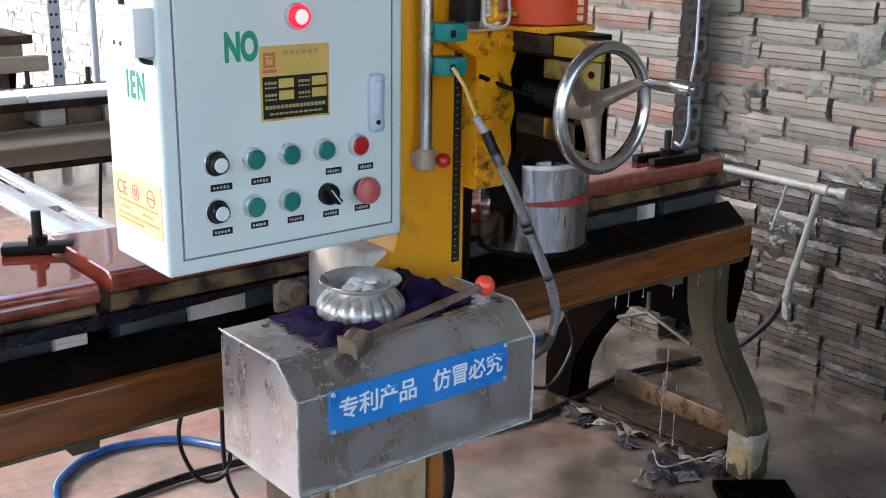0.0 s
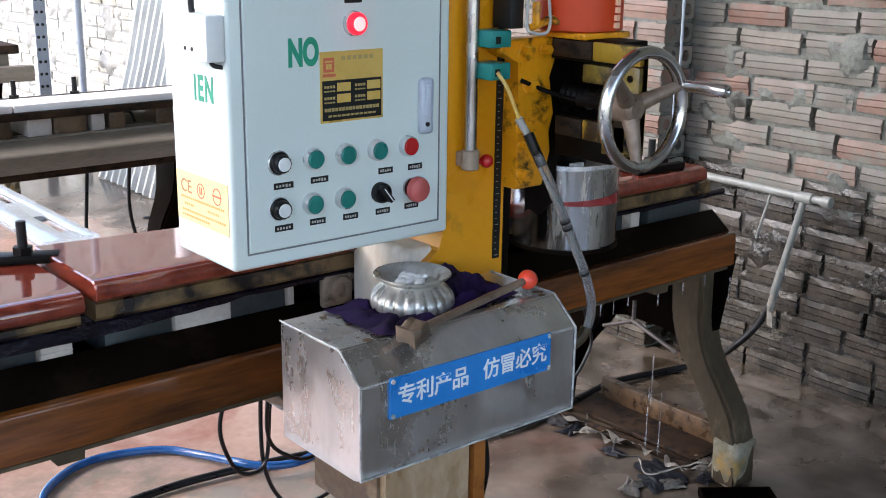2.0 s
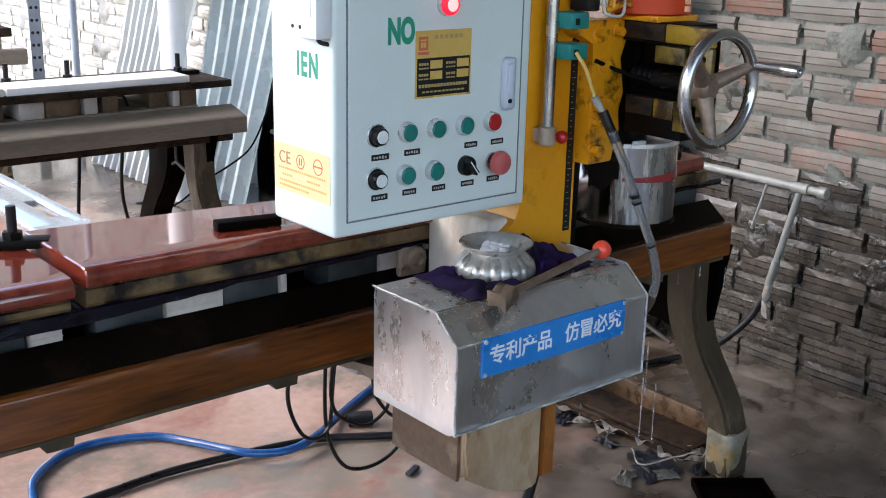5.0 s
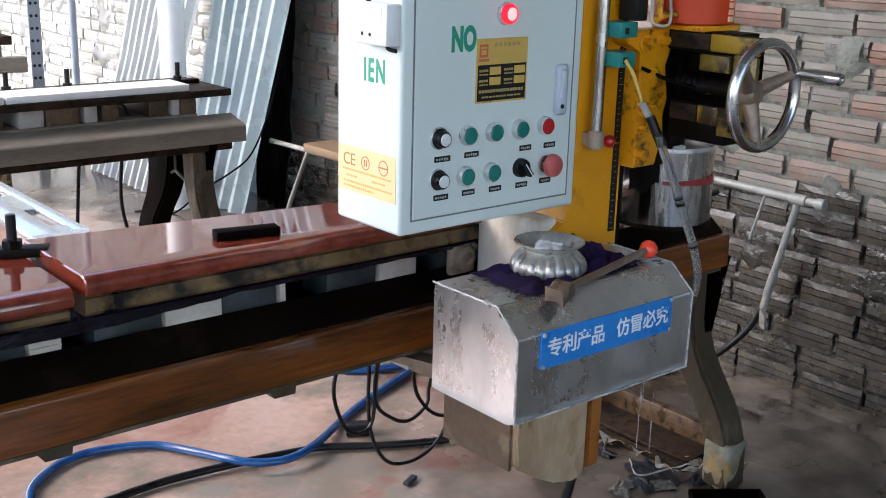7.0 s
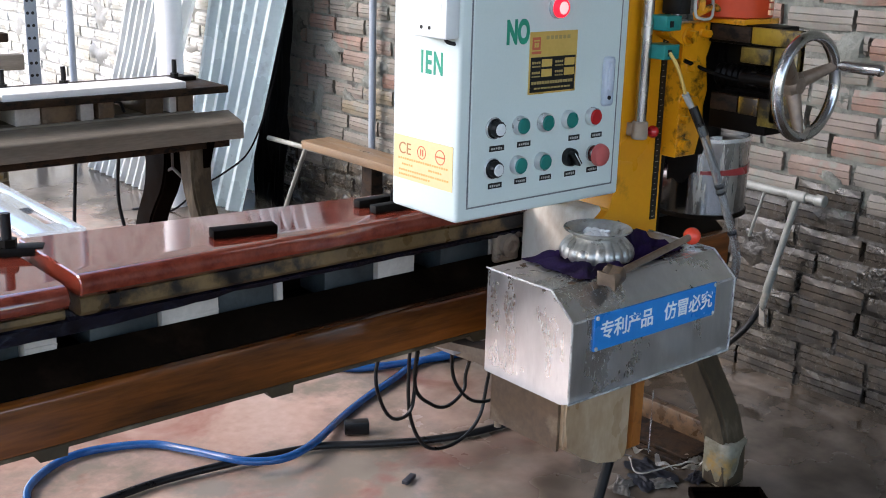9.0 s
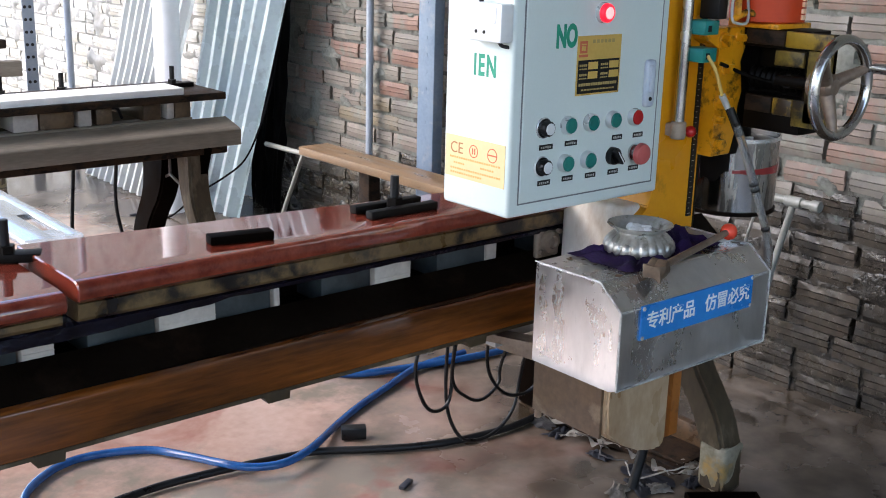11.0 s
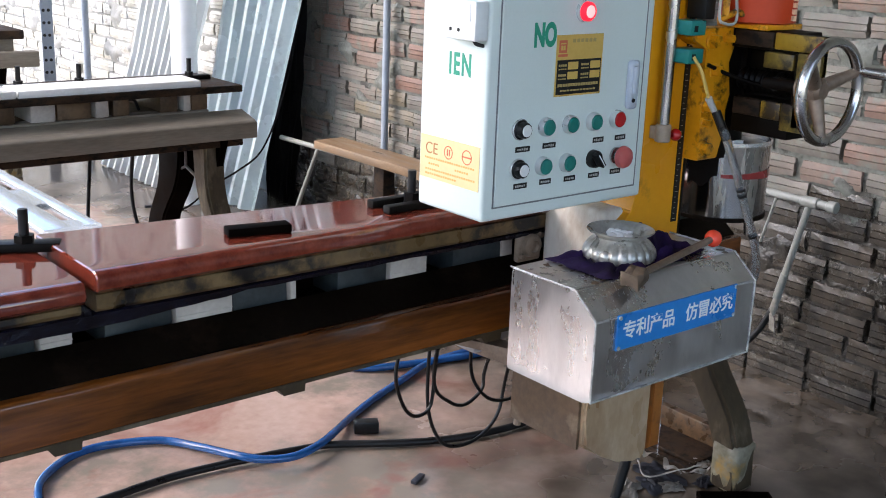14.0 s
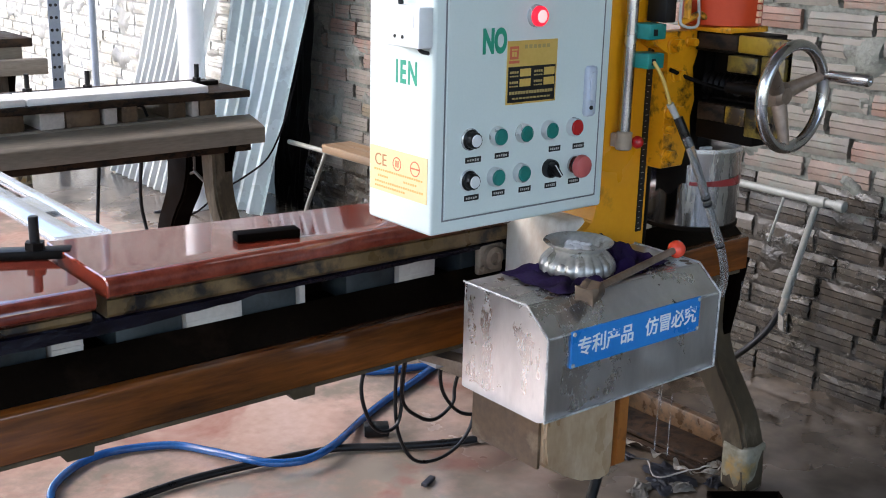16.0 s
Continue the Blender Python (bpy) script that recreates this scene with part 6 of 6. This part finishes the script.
def along_the_wall():
    corrugated("corrugated_sheet", (2.30, 4.06, 0), (2.30, 4.62, 0), (2.545, 3.72, 1.7), (2.545, 4.30, 1.7), 6, 0.020, M_SHEET, "pale blue-grey corrugated roofing sheet leaning on the wall")
    corrugated("corrugated_sheet", (2.16, 4.62, 0), (2.16, 5.25, 0), (2.50, 4.30, 1.7), (2.50, 4.88, 1.7), 9, 0.020, M_SHEETW, "whitish corrugated roofing sheet leaning on the wall")
    bm = nb()
    box(bm, 2.566, 2.580, 4.30, 4.76, 0.0, 1.6, 0.002)
    solid("flat_sheet", bm, M_SHEETB, "dark blue flat sheet standing against the wall", "sheet", (2.57, 4.5, 0), smooth=0)
    bm = nb()
    lathe(bm, [(0.0, 0.0), (0.054, 0.0), (0.054, 1.7), (0.04, 1.7), (0.04, 1.6), (0.0, 1.6)], (2.16, 4.35, 0), seg=32)
    solid("white_roll", bm, M_WHITE, "upright white roll of sheet material", "roll", (2.16, 4.35, 0))
    # added black sheet in place of the shadow behind the leaning corrugated sheet
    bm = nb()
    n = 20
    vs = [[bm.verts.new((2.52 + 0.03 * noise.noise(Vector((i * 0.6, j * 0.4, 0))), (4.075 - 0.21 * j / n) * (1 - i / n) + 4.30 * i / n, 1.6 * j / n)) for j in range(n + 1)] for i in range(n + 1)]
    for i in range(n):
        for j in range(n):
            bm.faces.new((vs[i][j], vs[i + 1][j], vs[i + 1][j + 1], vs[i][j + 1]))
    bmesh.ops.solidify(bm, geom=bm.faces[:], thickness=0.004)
    solid("shade_sheet", bm, M_SHADEWIRE, "added black sheet standing in for the shadow between leaning sheet and brick wall", "tarpaulin", (2.52, 3.85, 0))
    bm = nb()
    sweep(bm, [(2.47, 3.905, 1.10), (2.46, 3.926, 0.879), (2.44, 3.936, 0.728), (2.41, 3.941, 0.577), (2.365, 3.960, 0.410), (2.325, 4.022, 0.262), (2.275, 4.12, 0.172), (2.20, 4.20, 0.10), (2.1, 4.25, 0.008), (2.0, 4.25, 0.007)], 0.0042, 8)
    solid("leaning_wire", bm, M_SHADEWIRE, "black cable hanging along the leaning sheet", "cable", (2.1, 4.25, 0.008))
    # low wooden table
    t = thing("low_table", (2.35, 3.15, 0), "low rough wooden table by the brick wall", "table")
    bm = nb()
    box(bm, 2.27, 2.40, 2.60, 3.53, 0.372, 0.402, 0.003)
    part("tabletop", bm, M_TIMBERL, t, "pale brown plank top")
    for y in (2.66, 3.17, 3.46):
        for x in (2.335,):
            if y == 3.46:
                continue
            bm = nb()
            box(bm, x - 0.025, x + 0.025, y - 0.03, y + 0.03, 0, 0.375, 0.003)
            part("leg", bm, M_TIMBER, t)
    # pipes on the wall
    bm = nb()
    rod(bm, (2.575, 3.50, 0), (2.575, 3.50, 2.6), 0.014, seg=16)
    solid("conduit", bm, M_POST, "blue-grey conduit running up the brick wall", "conduit", (2.575, 3.50, 0))
    bm = nb()
    box(bm, 2.53, 2.575, 3.06, 3.15, 0.0, 2.4, 0.004)
    for k in range(12):
        rod(bm, (2.529, 3.105, 0.35 + 0.06 * k), (2.531, 3.105, 0.35 + 0.06 * k), 0.008, seg=8)
    solid("steel_upright", bm, M_UPRIGHT, "blue-grey steel upright standing at the brick wall", "upright", (2.55, 3.1, 0))
    p = thing("water_pipe", (2.55, 1.75, 0), "grey plastic water pipe with a tee along the wall", "pipe", "wall pipes")
    bm = nb()
    rod(bm, (2.55, 1.525, 0.538), (2.55, 2.46, 0.545), 0.011, seg=18)
    rod(bm, (2.55, 1.522, 0.538), (2.55, 1.548, 0.538), 0.0155, seg=18, bev=0.002)
    rod(bm, (2.55, 1.575, 0.538), (2.55, 1.625, 0.538), 0.015, seg=18, bev=0.002)
    part("header", bm, M_PIPE, p)
    bm = nb()
    rod(bm, (2.55, 1.60, 0.538), (2.55, 1.655, 0.30), 0.0092, seg=16)
    rod(bm, (2.55, 1.648, 0.33), (2.55, 1.665, 0.255), 0.011, seg=16, bev=0.002)
    part("down_pipe", bm, M_PIPE, p)
    bm = nb()
    rod(bm, (2.548, 1.70, 0.535), (2.548, 1.735, 0.40), 0.004, seg=8)
    part("wire", bm, M_PIPE, p)
    bm = nb()
    sweep(bm, [(2.55, 1.662, 0.26), (2.548, 1.672, 0.215), (2.545, 1.685, 0.19)], 0.0105, 12)
    prism(bm, [(1.650, 0.165), (1.668, 0.172), (1.672, 0.215), (1.655, 0.205)], "x", 2.536, 2.540)
    part("tape_wrap", bm, M_RAG, p, "whitish tape wrapped round the joint")
    bm = nb()
    sweep(bm, [(2.55, 1.67, 0.23), (2.53, 1.695, 0.16), (2.505, 1.74, 0.095), (2.49, 1.80, 0.04), (2.42, 1.856, 0.013), (2.322, 1.880, 0.012), (2.18, 1.904, 0.012), (1.992, 1.875, 0.012), (1.826, 1.854, 0.012), (1.68, 1.868, 0.012),
               (1.573, 1.900, 0.012), (1.465, 1.955, 0.012), (1.359, 2.022, 0.012), (1.288, 2.044, 0.012), (1.144, 2.073, 0.012), (0.983, 2.091, 0.012), (0.839, 2.083, 0.012), (0.6, 2.07, 0.012), (0.1, 2.1, 0.012)], 0.009, 12, 8)
    solid("black_hose", bm, M_BLACK, "thick black rubber hose lying on the floor", "hose", (1.35, 2.03, 0))
    bm = nb()
    sweep(bm, [(2.05, 2.31, 0.012), (1.864, 2.300, 0.012), (1.732, 2.245, 0.012), (1.584, 2.181, 0.012), (1.471, 2.121, 0.012), (1.325, 2.020, 0.028), (1.236, 1.996, 0.028), (1.168, 2.024, 0.028), (1.125, 2.082, 0.028), (1.090, 2.192, 0.014), (1.035, 2.273, 0.012),
               (0.924, 2.318, 0.012), (0.839, 2.310, 0.012), (0.755, 2.249, 0.012), (0.715, 2.174, 0.012), (0.69, 2.05, 0.012), (0.68, 1.9, 0.012)], 0.0098, 12, 8)
    solid("blue_hose", bm, M_BLUE, "glossy blue air hose curling over the wet floor", "hose", (1.2, 2.05, 0))
    bm = nb()
    sweep(bm, [(1.55, 2.75, 0.012), (1.60, 2.56, 0.012), (1.667, 2.387, 0.012), (1.813, 2.322, 0.012), (2.059, 2.267, 0.012), (2.2, 2.25, 0.012)], 0.0105, 12, 8)
    solid("blue_hose", bm, M_BLUE, "end of a blue air hose on the wet floor", "hose", (1.8, 2.32, 0))
    # second tee pipe by the table
    p = thing("water_pipe", (2.5, 3.75, 0), "white plastic water pipe with a tee beside the added shade sheet", "pipe", "wall pipes")
    bm = nb()
    rod(bm, (2.42, 3.50, 0.328), (2.42, 4.01, 0.320), 0.010, seg=14)
    part("header", bm, M_PIPE, p)
    bm = nb()
    rod(bm, (2.42, 3.729, 0.324), (2.42, 3.863, 0.092), 0.009, seg=14)
    rod(bm, (2.42, 3.863, 0.092), (2.42, 3.91, 0.0), 0.009, seg=14)
    part("down_pipe", bm, M_PIPE, p)
    bm = nb()
    sweep(bm, [(2.44, 1.955, 1.6), (2.445, 1.955, 1.0), (2.44, 1.95, 0.86), (2.445, 1.965, 0.76), (2.45, 1.965, 0.66), (2.47, 2.0, 0.60), (2.48, 2.031, 0.60)], 0.0042, 8)
    solid("wall_wire", bm, M_POST, "thin blue-grey wire hanging down the brick pier", "wire", (2.445, 1.96, 0.6))
    up = thing("perforated_upright", (2.21, 6.0, 0), "grey perforated steel upright standing near the far wall", "upright")
    bm = nb()
    box(bm, 2.165, 2.222, 6.0, 6.006, 0, 2.4)
    box(bm, 2.222, 2.228, 6.0, 6.05, 0, 2.4)
    part("angle", bm, M_POST, up)
    for k in range(18):
        for x in (2.180, 2.207):
            bm = nb()
            rod(bm, (x, 5.9985, 0.36 + 0.065 * k), (x, 6.001, 0.36 + 0.065 * k), 0.0085, seg=12)
            part("slot", bm, M_LABEL, up, "dark punched hole")
    for y in (6.34, ):
        bm = nb()
        rod(bm, (2.50, y - 0.1, 0), (2.50, y - 0.1, 2.6), 0.02, seg=12)
        solid("conduit", bm, M_POST, "blue-grey conduit running up the brick wall", "conduit", (2.50, y - 0.1, 0))


def on_the_floor():
    bm = nb()
    box(bm, -0.03, 0.03, -0.015, 0.015, 0.0, 0.03, 0.003, m=pose(1.470, 2.050, 0.004, 0, 0, -30))
    solid("black_block", bm, M_BLACK, "small black rubber block lying on the floor", "block", (1.470, 2.050, 0))
    for x, y, r in ((1.42, 1.78, 25), (1.75, 3.9, 10), (1.62, 3.95, 30), (1.9, 4.0, -15), (1.98, 4.35, 0)):
        bm = nb()
        box(bm, -0.022, 0.022, -0.007, 0.007, 0.0, 0.008, 0.001, m=pose(x, y, 0.004, 0, 0, r))
        solid("dark_scrap", bm, M_DEBRIS, "small dark scrap lying on the floor", "scrap", (x, y, 0), "scraps on the floor")
    # timber between the legs, with slurry-soaked rags
    for a, b, z, w, h in (((2.105, 1.86), (2.10, 1.45), 0.0, 0.024, 0.062), ((1.925, 1.90), (1.962, 1.44), 0.0, 0.018, 0.016), ((2.035, 1.86), (2.040, 1.46), 0.0, 0.105, 0.012)):
        d = Vector((b[0] - a[0], b[1] - a[1], 0))
        bm = nb()
        box(bm, 0, d.length, -w / 2, w / 2, 0, h, 0.003, m=Matrix.Translation((a[0], a[1], z + 0.003)) @ pose(0, 0, 0, 0, 0, math.degrees(math.atan2(d.y, d.x))))
        solid("floor_plank", bm, M_PLANK if h > 0.05 else M_TIMBER, "wet brown plank on edge between the bench legs", "plank", (a[0], a[1], 0), "planks under the bench")
    rnd = random.Random(9)
    for x, y, s, m, lab in ((1.889, 1.488, 0.050, M_DEBRIS, "dark blue-grey soaked rag"), (1.84, 1.46, 0.035, M_DEBRIS, "dark soaked rag"), (1.785, 1.475, 0.032, M_RAG, "pale dirty rag"), (1.86, 1.43, 0.030, M_RAG, "pale dirty rag"),
                            (1.895, 1.765, 0.032, M_DEBRIS, "dark soaked rag"), (1.90, 1.84, 0.035, M_DEBRISL, "grey soaked rag"), (2.012, 1.464, 0.024, M_LIMERAG, "white wrung rag"), (1.95, 1.40, 0.026, M_DEBRIS, "dark soaked rag"), (1.88, 1.62, 0.024, M_DEBRIS, "dark soaked rag")):
        bm = nb()
        n = 22
        turn = rnd.uniform(0, 3)
        ca, sa = math.cos(turn), math.sin(turn)
        vs = []
        for i in range(n + 1):
            row = []
            for j in range(n + 1):
                u, v = 2 * i / n - 1, 2 * j / n - 1
                k = noise.noise(Vector((u * 1.6 + x * 31, v * 1.6 + y * 17, 1)))
                r = 0.9 + 0.5 * k
                h = max(0, 1 - max(abs(u), abs(v)) ** 3) * (0.005 + 0.013 * abs(noise.noise(Vector((u * 1.7 + x * 9, v * 1.7, y * 5)))) + 0.003 * noise.noise(Vector((u * 5, v * 5 + x, 3))))
                row.append(bm.verts.new((x + s * r * (1.3 * u * ca - 0.8 * v * sa), y + s * r * (1.3 * u * sa + 0.8 * v * ca), 0.004 + max(0.0, h))))
            vs.append(row)
        for i in range(n):
            for j in range(n):
                bm.faces.new((vs[i][j], vs[i + 1][j], vs[i + 1][j + 1], vs[i][j + 1]))
        bmesh.ops.solidify(bm, geom=bm.faces[:], thickness=0.0025)
        solid("rag", bm, m, lab + " lying on the slurry floor", "rag", (x, y, 0), "rags on the floor")
    for pts in ([(1.98, 1.80, 0.01), (1.90, 1.72, 0.02), (1.93, 1.66, 0.015), (1.86, 1.60, 0.02), (1.90, 1.55, 0.012)], [(1.88, 1.54, 0.02), (1.84, 1.48, 0.015), (1.90, 1.44, 0.03), (1.93, 1.40, 0.05)]):
        bm = nb()
        sweep(bm, pts, 0.0018, 8)
        rough_up(bm, 0.003, 60)
        solid("rope_end", bm, M_DEBRISL if pts[0][0] > 1.9 else M_RAG, "dirty pale rope end among the rags", "rope", pts[0], "rope ends")
    # pale torn strips of film along the thin batten
    for a, b, w, m in (((1.860, 1.738), (1.932, 1.702), 0.011, M_LIMERAG), ((1.932, 1.695), (1.925, 1.600), 0.010, M_LIMERAG), ((1.934, 1.512), (1.912, 1.442), 0.009, M_LIMERAG), ((1.920, 1.436), (2.000, 1.418), 0.008, M_LIMERAG),
                       ((1.908, 1.84), (1.930, 1.76), 0.008, M_RAG), ((1.900, 1.70), (1.905, 1.62), 0.006, M_RAG), ((1.93, 1.59), (1.938, 1.53), 0.006, M_RAG)):
        a, b = Vector((*a, 0.012)), Vector((*b, 0.012))
        d = b - a
        side = Vector((-d.y, d.x, 0)).normalized()
        bm = nb()
        n, rows = 16, []
        for i in range(n + 1):
            u = i / n
            p = a + d * u + side * 0.006 * math.sin(6 * u + a.x * 40) + Vector((0, 0, 0.008 * abs(math.sin(5 * u + a.y * 30))))
            k = w * (0.35 + 0.65 * math.sin(math.pi * min(1, 0.15 + u * 0.8)))
            lift = Vector((0, 0, 0.006 * math.sin(9 * u)))
            rows.append([bm.verts.new(p - side * k + lift), bm.verts.new(p + Vector((0, 0, 0.003))), bm.verts.new(p + side * k - lift * 0.5)])
        for r, q in zip(rows, rows[1:]):
            bm.faces.new((r[0], r[1], q[1], q[0]))
            bm.faces.new((r[1], r[2], q[2], q[1]))
        bmesh.ops.solidify(bm, geom=bm.faces[:], thickness=0.0015)
        solid("torn_strip", bm, m, "pale torn strip of film among wet debris", "strip", (a.x, a.y, 0), "torn strips on the floor")
    bm = nb()
    box(bm, -0.08, 0.08, -0.05, 0.05, 0.003, 0.012, 0.003, m=pose(1.902, 1.272, 0, 0, 0, -37))
    for a, b, c, d in ((-0.08, 0.08, 0.046, 0.05), (-0.08, 0.08, -0.05, -0.046), (-0.08, -0.076, -0.046, 0.046), (0.076, 0.08, -0.046, 0.046)):
        box(bm, a, b, c, d, 0.011, 0.024, m=pose(1.902, 1.272, 0, 0, 0, -37))
    solid("dark_tray", bm, M_DARK, "flat black tray lying on the floor", "tray", (1.902, 1.272, 0))


def dripping_water():
    w = thing("dripping_water", (1.78, 1.43, 0.0), "thin clear strands of water dripping off the rusty bench rail", "water")
    rnd = random.Random(21)
    for x, y, z0, z1 in ((1.575, 1.41, 0.500, 0.468), (1.612, 1.41, 0.500, 0.462), (1.655, 1.41, 0.500, 0.474), (1.748, 1.41, 0.500, 0.455), (1.772, 1.43, 0.345, 0.215), (1.764, 1.43, 0.270, 0.120), (1.808, 1.43, 0.245, 0.090),
                         (1.90, 1.41, 0.500, 0.470), (1.975, 1.40, 0.48, 0.42), (1.84, 1.42, 0.497, 0.46)):
        bm = nb()
        n = 9
        prof = [(0.0, 0.0)] + [(0.0006 + 0.0009 * rnd.random() + 0.0004 * math.sin(i * 1.9), (z0 - z1) * (i + 0.5) / n) for i in range(n)] + [(0.0, z0 - z1)]
        lathe(bm, prof, (x, y, z1), seg=8)
        part("water_strand", bm, M_WATER, w)


def motions(items):
    for ob in items:
        p = ob.location.copy()
        walk(ob, [(t, pose(p.x + s, p.y, p.z)) for t, s in SLIDE])


M_CHUTE = surf("rust_stained_cream_paint", (0.34, 0.215, 0.11), (0.60, 0.47, 0.33), 0.36, 0, 5, 80, 0.15, (0.20, 0.085, 0.03), 6, 0.57, stretch=(1, 1, 0.5), soft=0.14)
M_RUSTARM = surf("brown_rusty_arm", (0.046, 0.026, 0.013), (0.165, 0.100, 0.053), 0.45, 0, 8, 90, 0.3, (0.28, 0.21, 0.135), 7, 0.62)
M_BRACE = surf("muddy_grey_steel", (0.045, 0.036, 0.034), (0.13, 0.11, 0.10), 0.45, 0.2, 16, 120, 0.2)
M_PLANK = surf("wet_brown_plank", (0.040, 0.022, 0.011), (0.130, 0.074, 0.036), 0.35, 0, 6, 80, 0.4, (0.025, 0.015, 0.009), 9, 0.58, stretch=(1, 6, 6))
M_CHROMEPL = surf("silvery_bezel", (0.50, 0.52, 0.52), (0.62, 0.64, 0.63), 0.3, 0.5, 14, 120, 0.02)
M_PALEGREY = surf("pale_grey_print", (0.34, 0.33, 0.30), (0.46, 0.45, 0.41), 0.6, 0, 20, 120, 0)
M_PLATEINK = surf("dull_gold_print", (0.35, 0.26, 0.09), (0.45, 0.34, 0.13), 0.6, 0, 20, 120, 0)
M_BEARINGL = surf("dull_cast_steel", (0.13, 0.088, 0.062), (0.30, 0.225, 0.17), 0.42, 0.35, 16, 120, 0.2)
M_REDBAND = surf("wet_red_tape", (0.20, 0.012, 0.012), (0.30, 0.03, 0.03), 0.25, 0, 10, 90, 0.05)
M_LABELPALE = surf("faded_orange_print", (0.75, 0.42, 0.25), (0.82, 0.52, 0.35), 0.5, 0, 10, 90, 0)
M_LIME = surf("lime_crust", (0.26, 0.26, 0.25), (0.62, 0.62, 0.60), 0.75, 0, 60, 300, 0.6, (0.22, 0.21, 0.20), 40, 0.55)
M_REDBALL = surf("glossy_red_plastic", (0.70, 0.045, 0.02), (0.80, 0.08, 0.04), 0.2, 0, 10, 90, 0.02)
M_SHEETW = surf("whitish_sheet", (0.62, 0.65, 0.65), (0.76, 0.79, 0.79), 0.4, 0.1, 3, 60, 0.05)
M_TIMBERL = surf("pale_plank", (0.13, 0.08, 0.04), (0.26, 0.165, 0.09), 0.4, 0, 6, 80, 0.2, stretch=(5, 0.8, 5))
M_DEBRISL = surf("grey_soaked_cloth", (0.03, 0.03, 0.032), (0.11, 0.105, 0.10), 0.7, 0, 16, 90, 0.6)
M_LIMERAG = surf("whitish_wet_film", (0.26, 0.235, 0.20), (0.50, 0.47, 0.42), 0.4, 0, 20, 90, 0.5, (0.12, 0.09, 0.065), 30, 0.58)
M_BRICKREST = brick_surface("fired_brick_far", CLAY, (0.75, 1.3), (0.45, 0.7), (0.17, 0.17, 0.15), 0.60, True)
# lit copy of the wall brick, overexposed daylight put into its colour
M_BRICKDAYLIT = surf("daylit_brick", (0.30, 0.285, 0.235), (0.47, 0.45, 0.39), 0.6, 0, 5, 90, 0.5, (0.52, 0.52, 0.50), 6, 0.52)

hall()
work_bench()
grinder = carriage()
riders = on_the_box()
far_bench()
along_the_wall()
on_the_floor()
dripping_water()
pier(2.045, 26)
brick_wall()
motions([grinder, *riders])
